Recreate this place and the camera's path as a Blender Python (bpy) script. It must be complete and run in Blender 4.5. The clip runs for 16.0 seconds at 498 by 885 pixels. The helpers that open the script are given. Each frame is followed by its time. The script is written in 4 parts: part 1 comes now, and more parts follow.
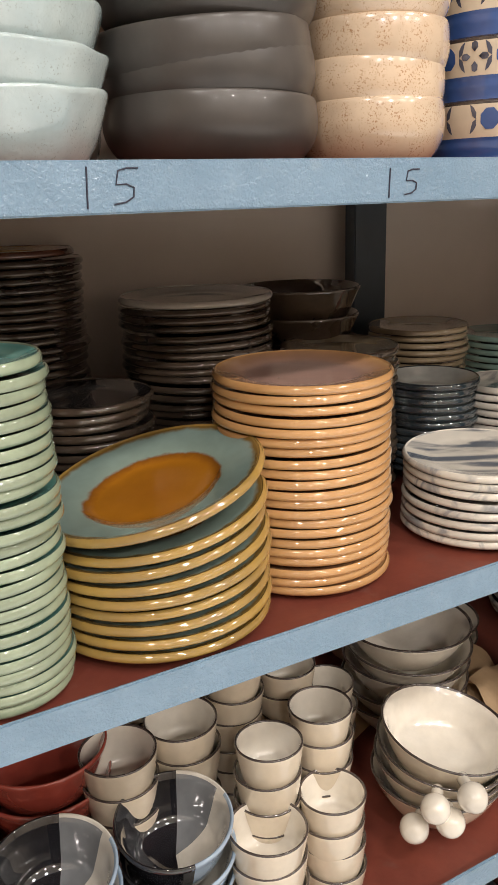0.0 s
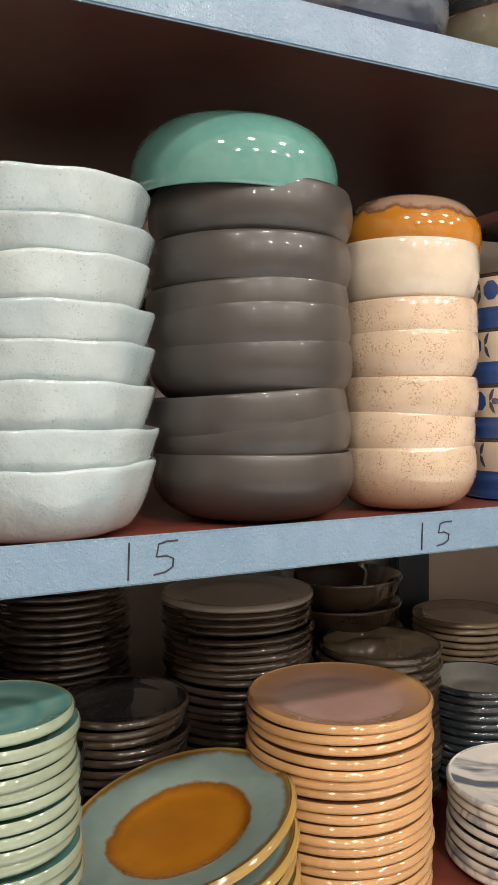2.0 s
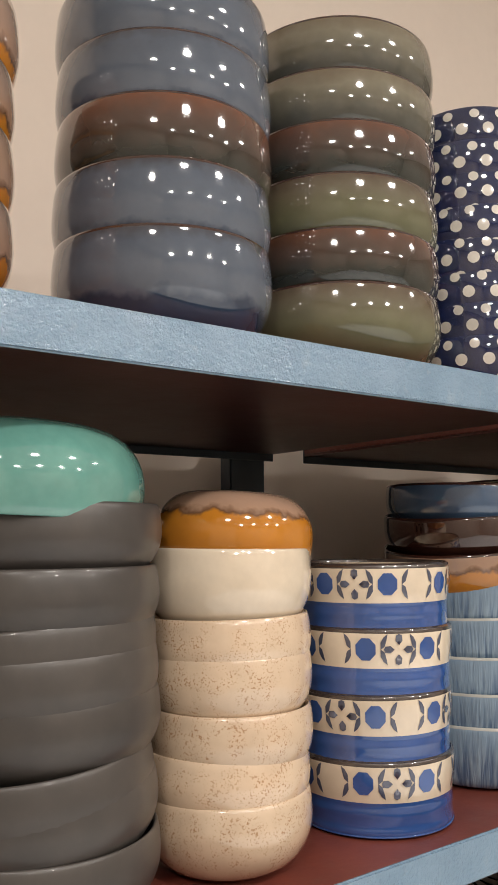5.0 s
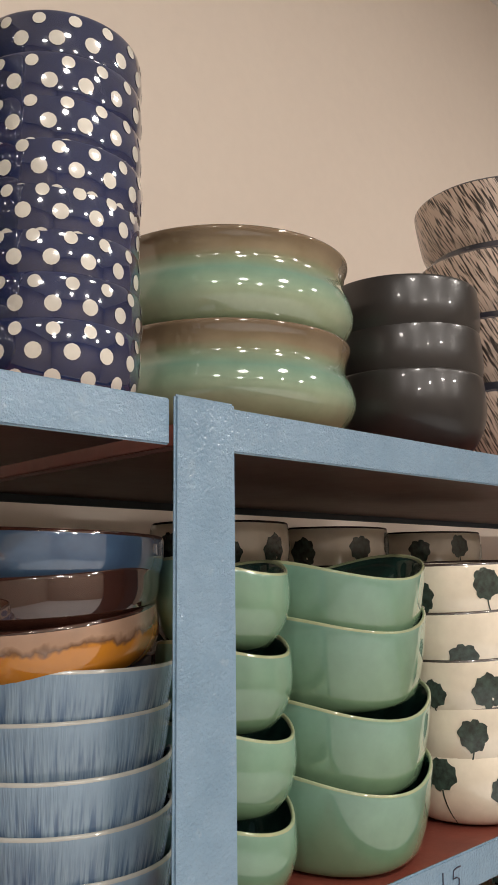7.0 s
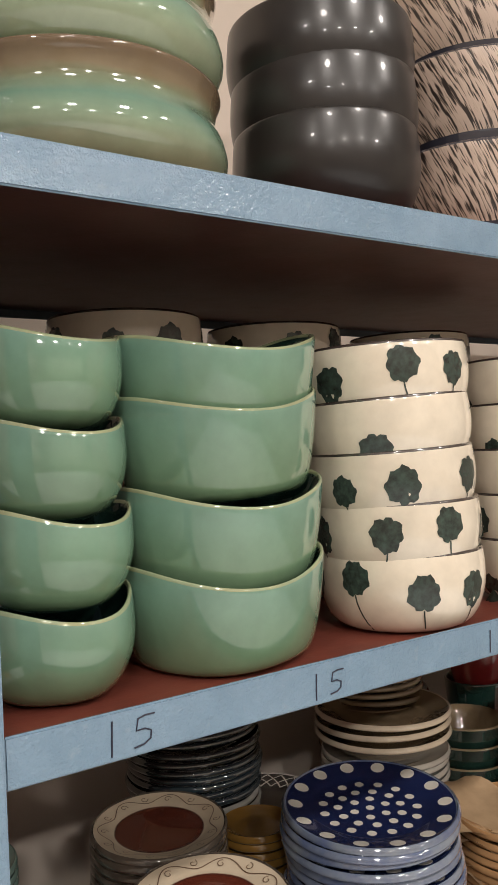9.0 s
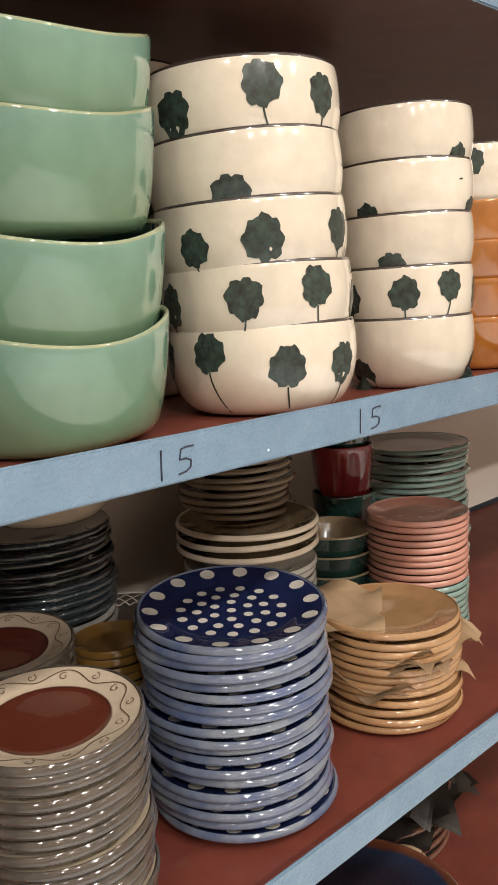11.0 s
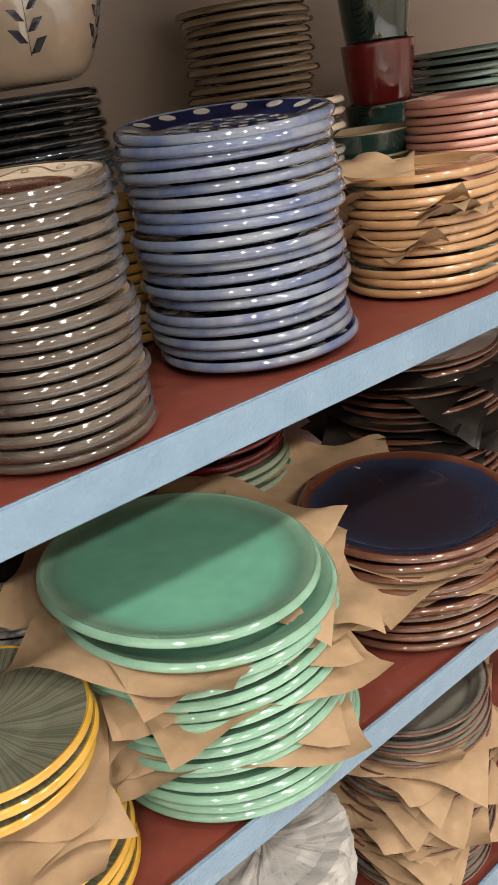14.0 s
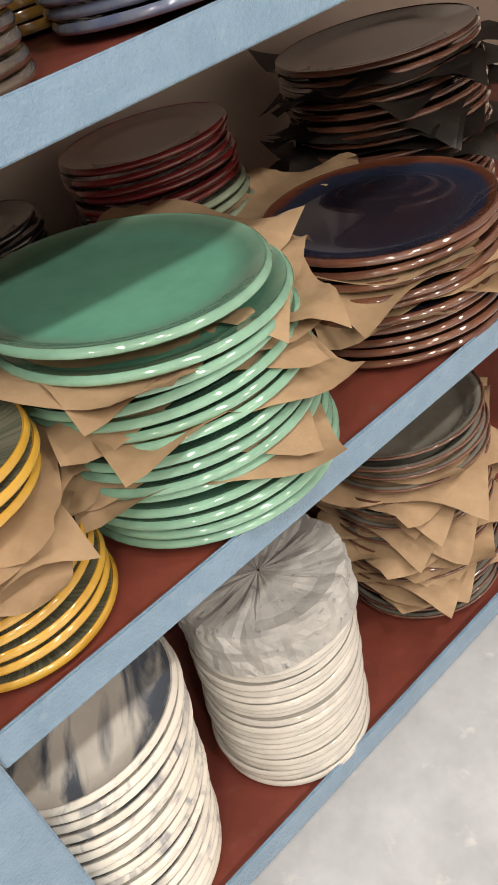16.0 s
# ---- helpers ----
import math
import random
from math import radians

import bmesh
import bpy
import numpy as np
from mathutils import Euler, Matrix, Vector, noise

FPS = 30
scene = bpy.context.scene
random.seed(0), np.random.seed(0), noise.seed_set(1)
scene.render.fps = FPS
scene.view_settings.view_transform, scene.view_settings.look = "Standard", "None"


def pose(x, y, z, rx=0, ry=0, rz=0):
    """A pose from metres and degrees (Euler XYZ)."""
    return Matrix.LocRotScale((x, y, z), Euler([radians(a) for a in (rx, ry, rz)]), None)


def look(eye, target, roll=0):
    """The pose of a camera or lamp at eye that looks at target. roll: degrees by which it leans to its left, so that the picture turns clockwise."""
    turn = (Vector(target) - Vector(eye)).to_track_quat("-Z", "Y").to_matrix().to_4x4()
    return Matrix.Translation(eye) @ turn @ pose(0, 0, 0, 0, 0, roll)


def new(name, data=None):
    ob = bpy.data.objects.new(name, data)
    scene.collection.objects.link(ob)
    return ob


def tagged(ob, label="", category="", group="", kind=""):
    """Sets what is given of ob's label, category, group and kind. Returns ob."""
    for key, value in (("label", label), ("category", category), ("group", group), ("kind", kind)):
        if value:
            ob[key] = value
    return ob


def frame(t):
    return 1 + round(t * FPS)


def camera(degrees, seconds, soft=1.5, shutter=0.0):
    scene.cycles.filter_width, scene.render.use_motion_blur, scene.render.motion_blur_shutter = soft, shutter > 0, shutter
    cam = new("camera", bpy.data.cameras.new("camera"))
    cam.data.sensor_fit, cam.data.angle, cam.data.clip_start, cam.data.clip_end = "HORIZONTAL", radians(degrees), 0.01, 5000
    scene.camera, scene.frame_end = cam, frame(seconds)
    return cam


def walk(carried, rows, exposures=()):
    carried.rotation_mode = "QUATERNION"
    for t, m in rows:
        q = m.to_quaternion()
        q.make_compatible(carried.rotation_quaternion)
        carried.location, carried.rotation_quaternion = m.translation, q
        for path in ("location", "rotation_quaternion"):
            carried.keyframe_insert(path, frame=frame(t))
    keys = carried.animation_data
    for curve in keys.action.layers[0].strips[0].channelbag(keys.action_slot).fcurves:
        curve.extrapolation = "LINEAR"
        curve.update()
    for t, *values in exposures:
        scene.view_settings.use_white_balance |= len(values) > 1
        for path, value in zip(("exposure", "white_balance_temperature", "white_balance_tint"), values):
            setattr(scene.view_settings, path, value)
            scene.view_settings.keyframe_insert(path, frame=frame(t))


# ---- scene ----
cam = camera(34.0, 16.0, 1.3)
PATH = [
    (0, (0.053, 0.058, 1.39), (0.993, 1.723, 0.803), -1.7),
    (0.5, (0.065, 0.054, 1.409), (0.976, 1.775, 0.956), -1.5),
    (1, (0.067, 0.055, 1.44), (0.998, 1.787, 1.071), -0.9),
    (1.5, (0.067, 0.06, 1.482), (0.968, 1.834, 1.283), -1.2),
    (2, (0.072, 0.054, 1.516), (0.948, 1.85, 1.428), -0.5),
    (2.5, (0.096, 0.051, 1.553), (0.921, 1.872, 1.509), -0.8),
    (3, (0.101, 0.104, 1.61), (0.968, 1.906, 1.66), -0.2),
    (5.3, (0.215, 0.15, 1.712), (1.411, 1.727, 1.998), -1.1),
    (5.5, (0.276, 0.123, 1.724), (1.417, 1.73, 2.064), -2.3),
    (6, (0.414, 0.087, 1.727), (1.482, 1.746, 2.051), -1.8),
    (6.5, (0.527, 0.084, 1.708), (1.708, 1.675, 1.982), -2.5),
    (7, (0.618, 0.141, 1.714), (1.976, 1.575, 2.029), -0.6),
    (7.5, (0.699, 0.185, 1.708), (2.113, 1.586, 1.905), -0.8),
    (8, (0.785, 0.138, 1.685), (2.101, 1.633, 1.872), -0.6),
    (8.5, (0.871, 0.088, 1.652), (2.096, 1.667, 1.73), -1.1),
    (9, (0.907, 0.074, 1.618), (2.048, 1.716, 1.627), -2.5),
    (9.5, (0.951, 0.102, 1.595), (2.157, 1.697, 1.554), -2.7),
    (10, (0.981, 0.135, 1.557), (2.311, 1.622, 1.414), -2.8),
    (10.2, (0.99, 0.141, 1.55), (2.329, 1.615, 1.364), -3.0),
    (12.3, (1.024, 0.181, 1.386), (2.271, 1.65, 0.848), -6.0),
    (12.5, (1.038, 0.142, 1.355), (2.21, 1.681, 0.848), -6.7),
    (13, (1.045, 0.143, 1.313), (2.201, 1.669, 0.734), -6.6),
    (13.5, (1.054, 0.135, 1.273), (2.179, 1.657, 0.627), -6.7),
    (14, (1.056, 0.144, 1.224), (2.134, 1.62, 0.411), -8.8),
    (14.5, (1.062, 0.141, 1.18), (2.084, 1.567, 0.22), -10.2),
    (15, (1.070, 0.132, 1.145), (2.037, 1.548, 0.117), -13.2),
    (15.5, (1.069, 0.128, 1.116), (2.002, 1.522, 0.028), -14.7),
    (16, (1.100, 0.132, 1.067), (1.942, 1.524, -0.097), -18.3),
]
walk(cam, [(t, look(eye, target, roll)) for t, eye, target, roll in PATH],
     [(0, -0.28), (2, -0.28), (3, -0.3), (5.5, -0.6), (8, -0.62), (9.5, -0.5), (12.5, -0.1), (14.5, 0.1), (16, -0.1)])

# ---- world and light ----
world = bpy.data.worlds.new("shop_world")
scene.world = world
world.use_nodes = True
world.node_tree.nodes["Background"].inputs[0].default_value = (0.9, 0.95, 1.0, 1)
world.node_tree.nodes["Background"].inputs[1].default_value = 0.05
LAMP_WATTS, LAMP_COLOUR = 33.0, (1.0, 0.925, 0.86)
LAMPS = [(x, y, w) for y, w in ((-1.1, 1.0), (-3.2, 2.0)) for x in (-1.1, 0.3, 1.7, 3.1)]
CEILING = 3.5

# ---- materials ----


def base_mat(name, rough=0.5, metal=0.0, coat=0.0):
    m = bpy.data.materials.new(name)
    m.use_nodes = True
    p = m.node_tree.nodes["Principled BSDF"]
    p.inputs["Roughness"].default_value = rough
    p.inputs["Metallic"].default_value = metal
    p.inputs["Coat Weight"].default_value = coat
    p.inputs["Coat Roughness"].default_value = 0.025
    p.inputs["Coat IOR"].default_value = 1.75
    return m, m.node_tree.nodes, m.node_tree.links, p


def col(c):
    return (c[0], c[1], c[2], 1.0)


def math_node(nd, lk, op, a, b=None):
    n = nd.new("ShaderNodeMath")
    n.operation = op
    for i, v in enumerate((a, b)):
        if v is None:
            continue
        if isinstance(v, (int, float)):
            n.inputs[i].default_value = v
        else:
            lk.new(v, n.inputs[i])
    return n.outputs[0]


def noise_node(nd, lk, vec, scale, detail=4.0, rough=0.6):
    n = nd.new("ShaderNodeTexNoise")
    n.inputs["Scale"].default_value = scale
    n.inputs["Detail"].default_value = detail
    n.inputs["Roughness"].default_value = rough
    if vec is not None:
        lk.new(vec, n.inputs["Vector"])
    return n.outputs["Fac"]


def ramp_node(nd, lk, fac, stops, interp="LINEAR"):
    r = nd.new("ShaderNodeValToRGB")
    r.color_ramp.interpolation = interp
    e = r.color_ramp.elements
    e[0].position, e[0].color = stops[0][0], col(stops[0][1])
    e[1].position, e[1].color = stops[-1][0], col(stops[-1][1])
    for pos, c in stops[1:-1]:
        k = e.new(pos)
        k.color = col(c)
    lk.new(fac, r.inputs[0])
    return r.outputs[0]


def mix_node(nd, lk, fac, a, b, blend="MIX"):
    n = nd.new("ShaderNodeMix")
    n.data_type, n.blend_type = "RGBA", blend
    if isinstance(fac, float):
        n.inputs[0].default_value = fac
    else:
        lk.new(fac, n.inputs[0])
    for s, v in ((6, a), (7, b)):
        if isinstance(v, tuple):
            n.inputs[s].default_value = col(v)
        else:
            lk.new(v, n.inputs[s])
    return n.outputs[2]


def place_coords(nd, lk):
    """Object coordinates shifted by each object's own random value, and the plain ones."""
    tc, oi = nd.new("ShaderNodeTexCoord"), nd.new("ShaderNodeObjectInfo")
    add = nd.new("ShaderNodeVectorMath")
    add.operation = "ADD"
    lk.new(tc.outputs["Object"], add.inputs[0])
    k = math_node(nd, lk, "MULTIPLY", oi.outputs["Random"], 37.0)
    lk.new(k, add.inputs[1])
    return tc.outputs["Object"], add.outputs[0], oi.outputs["Random"]


def bump(nd, lk, p, height, strength, dist):
    b = nd.new("ShaderNodeBump")
    b.inputs["Strength"].default_value = strength
    b.inputs["Distance"].default_value = dist
    lk.new(height, b.inputs["Height"])
    lk.new(b.outputs[0], p.inputs["Normal"])


def finish(nd, lk, p, colour, rnd, vec, vary=0.14, relief=0.0003, mottle=0.34):
    """Slight piece-to-piece tone, mottling and relief over a base colour."""
    tone = math_node(nd, lk, "ADD", math_node(nd, lk, "MULTIPLY", rnd, vary), 1.0 - vary / 2)
    mott = math_node(nd, lk, "ADD", math_node(nd, lk, "MULTIPLY", noise_node(nd, lk, vec, 34.0), mottle), 1 - mottle / 2)
    k = math_node(nd, lk, "MULTIPLY", tone, mott)
    comb = nd.new("ShaderNodeCombineColor")
    for i in range(3):
        lk.new(k, comb.inputs[i])
    lk.new(mix_node(nd, lk, 1.0, colour, comb.outputs[0], "MULTIPLY"), p.inputs["Base Color"])
    bump(nd, lk, p, noise_node(nd, lk, vec, 55.0, 5.0), 0.35, relief)
    r0 = p.inputs["Roughness"].default_value
    rr = math_node(nd, lk, "ADD", math_node(nd, lk, "MULTIPLY", noise_node(nd, lk, vec, 22.0), 0.12), max(r0 - 0.06, 0.02))
    lk.new(rr, p.inputs["Roughness"])


def glaze(name, c1, c2=None, rough=0.07, speck=None, speck_at=0.66, scale=18.0, relief=0.00025, coat=1.0):
    m, nd, lk, p = base_mat(name, rough, 0.0, coat)
    plain, vec, rnd = place_coords(nd, lk)
    c2 = c2 or tuple(v * 0.8 for v in c1)
    c = ramp_node(nd, lk, noise_node(nd, lk, vec, scale), [(0.35, c1), (0.68, c2)])
    if speck:
        f = ramp_node(nd, lk, noise_node(nd, lk, vec, 520.0, 2.0), [(speck_at, (0, 0, 0)), (speck_at + 0.05, (1, 1, 1))])
        big = ramp_node(nd, lk, noise_node(nd, lk, vec, 60.0, 2.0), [(0.42, (0, 0, 0)), (0.6, (1, 1, 1))])
        c = mix_node(nd, lk, mix_node(nd, lk, 1.0, f, big, "MULTIPLY"), c, speck)
    finish(nd, lk, p, c, rnd, vec, relief=relief)
    return m


def banded(name, axis, lo, hi, stops, wobble=0.006, wob_scale=60.0, stretch=1.0, rough=0.06, vary=0.14):
    """Glaze bands by height ('z') or by radius ('r') in metres, with a ragged or running edge."""
    m, nd, lk, p = base_mat(name, rough, 0.0, 0.7)
    plain, vec, rnd = place_coords(nd, lk)
    sep = nd.new("ShaderNodeSeparateXYZ")
    lk.new(plain, sep.inputs[0])
    if axis == "z":
        v = sep.outputs[2]
    else:
        v = math_node(nd, lk, "SQRT", math_node(nd, lk, "ADD", math_node(nd, lk, "MULTIPLY", sep.outputs[0], sep.outputs[0]),
                                               math_node(nd, lk, "MULTIPLY", sep.outputs[1], sep.outputs[1])))
    mp = nd.new("ShaderNodeMapping")
    mp.inputs["Scale"].default_value = (1, 1, stretch)
    lk.new(vec, mp.inputs[0])
    w = math_node(nd, lk, "MULTIPLY", math_node(nd, lk, "SUBTRACT", noise_node(nd, lk, mp.outputs[0], wob_scale, 3.0), 0.5), wobble * 2)
    v = math_node(nd, lk, "ADD", v, w)
    mr = nd.new("ShaderNodeMapRange")
    mr.inputs[1].default_value, mr.inputs[2].default_value = lo, hi
    lk.new(v, mr.inputs[0])
    finish(nd, lk, p, ramp_node(nd, lk, mr.outputs[0], stops), rnd, vec, vary)
    return m


def streaked(name, c1, c2, around=60.0, up=6.0, slant=0.0, cut=(0.4, 0.6), rough=0.3, relief=0.001, fade=None):
    """Brushed or fluted streaks that run up the wall of a bowl, slanted by so much."""
    m, nd, lk, p = base_mat(name, rough, 0.0, 0.2)
    plain, vec, rnd = place_coords(nd, lk)
    sep = nd.new("ShaderNodeSeparateXYZ")
    lk.new(plain, sep.inputs[0])
    a = math_node(nd, lk, "ARCTAN2", sep.outputs[1], sep.outputs[0])
    a = math_node(nd, lk, "ADD", math_node(nd, lk, "MULTIPLY", a, 0.1), math_node(nd, lk, "MULTIPLY", sep.outputs[2], slant))
    cmb = nd.new("ShaderNodeCombineXYZ")
    lk.new(math_node(nd, lk, "MULTIPLY", a, around), cmb.inputs[0])
    lk.new(math_node(nd, lk, "MULTIPLY", sep.outputs[2], up), cmb.inputs[1])
    lk.new(math_node(nd, lk, "MULTIPLY", rnd, 19.0), cmb.inputs[2])
    f = noise_node(nd, lk, cmb.outputs[0], 5.0, 2.0)
    c = ramp_node(nd, lk, f, [(cut[0], c1), (cut[1], c2)])
    if fade:
        mr = nd.new("ShaderNodeMapRange")
        mr.inputs[1].default_value, mr.inputs[2].default_value = fade[0], fade[1]
        lk.new(math_node(nd, lk, "ADD", sep.outputs[2], math_node(nd, lk, "MULTIPLY", f, 0.03)), mr.inputs[0])
        c = mix_node(nd, lk, mr.outputs[0], c, fade[2])
    finish(nd, lk, p, c, rnd, vec)
    bump(nd, lk, p, f, 0.6, relief)
    return m


def marbled(name, c1, c2, scale=7.0, cut=(0.44, 0.56), rough=0.12):
    m, nd, lk, p = base_mat(name, rough, 0.0, 0.4)
    plain, vec, rnd = place_coords(nd, lk)
    mp = nd.new("ShaderNodeMapping")
    mp.inputs["Scale"].default_value = (1.0, 3.2, 2.0)
    mp.inputs["Rotation"].default_value = (0, 0, 0.6)
    lk.new(vec, mp.inputs[0])
    n = nd.new("ShaderNodeTexNoise")
    n.inputs["Scale"].default_value, n.inputs["Distortion"].default_value, n.inputs["Detail"].default_value = scale, 1.6, 5.0
    lk.new(mp.outputs[0], n.inputs["Vector"])
    c = ramp_node(nd, lk, n.outputs["Fac"], [(cut[0], c1), ((cut[0] + cut[1]) / 2, tuple((a + b) / 2 for a, b in zip(c1, c2))), (cut[1], c2)])
    finish(nd, lk, p, c, rnd, vec)
    return m


def surface(name, c1, c2, scale, rough, relief, fine=60.0, stain=None, mott=0.25, push=0.5, coat=0.0):
    """A plain worn surface in world-sized grain: boards, paint, plaster, paper."""
    m, nd, lk, p = base_mat(name, rough, 0.0, coat)
    plain, vec, rnd = place_coords(nd, lk)
    c = ramp_node(nd, lk, noise_node(nd, lk, vec, scale), [(0.3, c1), (0.7, c2)])
    if stain:
        f = ramp_node(nd, lk, noise_node(nd, lk, vec, scale * 2.3, 6.0), [(0.6, (0, 0, 0)), (0.72, (1, 1, 1))])
        c = mix_node(nd, lk, f, c, stain)
    finish(nd, lk, p, c, rnd, vec, 0.06, relief, mott)
    n = noise_node(nd, lk, vec, fine, 3.0)
    bump(nd, lk, p, n, push, relief)
    if coat:
        lk.new(p.inputs["Normal"].links[0].from_socket, p.inputs["Coat Normal"])
    return m


M = {}
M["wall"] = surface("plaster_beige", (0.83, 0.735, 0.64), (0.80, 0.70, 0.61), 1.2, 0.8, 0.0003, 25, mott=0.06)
# assumed tone for walls out of view, dark so less light bounces back
M["wall_far"] = surface("unseen_wall_low_bounce", (0.36, 0.31, 0.26), (0.31, 0.27, 0.23), 1.2, 0.8, 0.0003, 25, mott=0.06)
M["ceiling"] = surface("ceiling_white", (0.78, 0.76, 0.72), (0.74, 0.72, 0.68), 2.0, 0.85, 0.0005)
M["floor"] = surface("floor_vinyl", (0.62, 0.64, 0.66), (0.48, 0.50, 0.52), 9.0, 0.35, 0.0004, 40, (0.72, 0.72, 0.70))
M["board"] = surface("board_red", (0.20, 0.050, 0.032), (0.14, 0.034, 0.024), 12.0, 0.42, 0.0006, 90, (0.17, 0.06, 0.045))
M["paint"] = surface("blue_gloss_paint", (0.21, 0.32, 0.43), (0.17, 0.275, 0.38), 20.0, 0.22, 0.0022, 260, (0.23, 0.33, 0.42), push=0.8, coat=0.5)
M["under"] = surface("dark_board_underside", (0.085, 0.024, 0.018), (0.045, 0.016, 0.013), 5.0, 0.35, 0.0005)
# blue for the back steelwork, darkened to carry the shadow it stands in
M["darkpost"] = surface("blue_post_in_shade", (0.035, 0.055, 0.075), (0.03, 0.045, 0.06), 20.0, 0.35, 0.001)
M["ink"] = surface("marker_ink", (0.02, 0.025, 0.05), (0.03, 0.03, 0.05), 80.0, 0.6, 0.0001)
M["kraft"] = surface("kraft_paper", (0.42, 0.285, 0.165), (0.33, 0.22, 0.12), 30.0, 0.75, 0.0008, 120)
# much darker paper colour, used in the rear black platter stack
M["darkpaper"] = surface("near_black_packing_paper", (0.035, 0.028, 0.022), (0.02, 0.017, 0.015), 30.0, 0.45, 0.0015, 90, (0.07, 0.055, 0.04))
M["news"] = surface("newsprint", (0.48, 0.465, 0.43), (0.35, 0.345, 0.325), 30.0, 0.8, 0.002, 90, (0.17, 0.17, 0.18), 0.45)
M["steel"] = surface("lamp_housing", (0.7, 0.7, 0.7), (0.66, 0.66, 0.66), 20.0, 0.4, 0.0002)

CREAM, OFFW = (0.78, 0.67, 0.52), (0.80, 0.75, 0.66)
M["cream"] = glaze("cream_glaze", CREAM, (0.74, 0.62, 0.47))
M["cup"] = glaze("cup_cream", (0.76, 0.66, 0.52), (0.70, 0.60, 0.46), 0.25)
M["cup_in"] = glaze("cup_inside", (0.80, 0.75, 0.66), (0.76, 0.70, 0.6), 0.2)
M["brownline"] = glaze("dark_rim_line", (0.06, 0.045, 0.04), None, 0.25)
M["speck"] = glaze("speckled_cream", (0.72, 0.56, 0.40), (0.66, 0.49, 0.34), 0.2, (0.44, 0.26, 0.14), 0.56)
M["white"] = glaze("pale_aqua_white", (0.52, 0.60, 0.59), (0.44, 0.55, 0.57), 0.14, (0.36, 0.42, 0.41), 0.6, 12.0, 0.004)
M["grey"] = glaze("matt_charcoal", (0.075, 0.066, 0.059), (0.058, 0.052, 0.048), 0.34, None, coat=0.1)
M["black"] = glaze("satin_black", (0.024, 0.021, 0.020), (0.018, 0.016, 0.016), 0.3, None, coat=0.1)
M["aqua"] = glaze("turquoise_glaze", (0.17, 0.40, 0.34), (0.12, 0.32, 0.28))
M["ambers"] = banded("amber_drip", "z", 0, 0.09, [(0.0, (0.52, 0.20, 0.02)), (0.40, (0.52, 0.20, 0.02)), (0.44, (0.16, 0.08, 0.04)), (0.5, (0.40, 0.25, 0.17)), (0.8, (0.34, 0.24, 0.18)), (1, (0.12, 0.08, 0.06))], 0.012, 40)
M["bluebowl"] = banded("grey_blue_drip", "z", 0, 0.09, [(0.0, (0.025, 0.06, 0.14)), (0.35, (0.04, 0.06, 0.10)), (0.42, (0.12, 0.145, 0.185)), (0.85, (0.085, 0.105, 0.14)), (1, (0.05, 0.05, 0.06))], 0.014, 30)
M["darkbowl"] = banded("brown_green_glaze", "z", 0, 0.09, [(0.0, (0.05, 0.06, 0.05)), (0.4, (0.03, 0.035, 0.03)), (0.75, (0.09, 0.05, 0.035)), (1, (0.16, 0.06, 0.03))], 0.014, 25)
M["olive"] = banded("olive_glaze", "z", 0, 0.08, [(0.0, (0.10, 0.115, 0.065)), (0.5, (0.15, 0.15, 0.085)), (0.8, (0.14, 0.12, 0.08)), (1, (0.10, 0.07, 0.045))], 0.012, 25)
M["olive2"] = banded("smoky_olive_glaze", "z", 0, 0.08, [(0.0, (0.05, 0.06, 0.055)), (0.45, (0.08, 0.08, 0.065)), (0.8, (0.19, 0.17, 0.12)), (1, (0.15, 0.12, 0.08))], 0.014, 25)
M["navy"] = glaze("navy_glaze", (0.012, 0.022, 0.085), (0.010, 0.017, 0.06), 0.08)
M["dot"] = glaze("dot_white", (0.74, 0.70, 0.62), None, 0.15)
M["pot"] = banded("celadon_pot", "z", 0, 0.115, [(0.0, (0.26, 0.34, 0.19)), (0.3, (0.32, 0.38, 0.25)), (0.48, (0.22, 0.32, 0.22)), (0.6, (0.15, 0.27, 0.20)), (0.74, (0.20, 0.23, 0.14)), (0.82, (0.22, 0.17, 0.10)), (1, (0.15, 0.10, 0.06))], 0.008, 8, 6.0)
M["fur"] = streaked("brushed_brown_cream", (0.035, 0.025, 0.022), (0.58, 0.45, 0.37), 75.0, 6.0, 0.4, (0.42, 0.5), 0.3, 0.001)
M["furband"] = glaze("dark_band", (0.05, 0.05, 0.07), None, 0.25)
M["green"] = banded("sage_glaze", "z", 0, 0.09, [(0.0, (0.16, 0.26, 0.145)), (0.5, (0.165, 0.28, 0.185)), (1, (0.175, 0.31, 0.24))], 0.012, 10)
M["greenlip"] = glaze("straw_lip", (0.36, 0.37, 0.21), (0.28, 0.35, 0.22))
M["poppybowl"] = glaze("ivory_glaze", (0.78, 0.70, 0.57), (0.74, 0.65, 0.52), 0.14)
M["flower"] = glaze("brushed_black_green", (0.022, 0.026, 0.022), (0.05, 0.08, 0.065), 0.25, None, 0.6, 120.0, coat=0.2)
M["bluepat"] = glaze("cobalt_band", (0.035, 0.10, 0.33), (0.03, 0.08, 0.26), 0.14)
M["patdark"] = glaze("grey_navy_leaf", (0.06, 0.07, 0.12), (0.09, 0.10, 0.14), 0.2)
M["bluefl"] = streaked("fluted_blue", (0.085, 0.14, 0.23), (0.25, 0.34, 0.42), 50.0, 4.0, 0.0, (0.38, 0.62), 0.14, 0.002, (0.045, 0.075, (0.22, 0.31, 0.40)))
M["blueplain"] = glaze("steel_blue", (0.06, 0.11, 0.19), (0.04, 0.07, 0.13), 0.08)
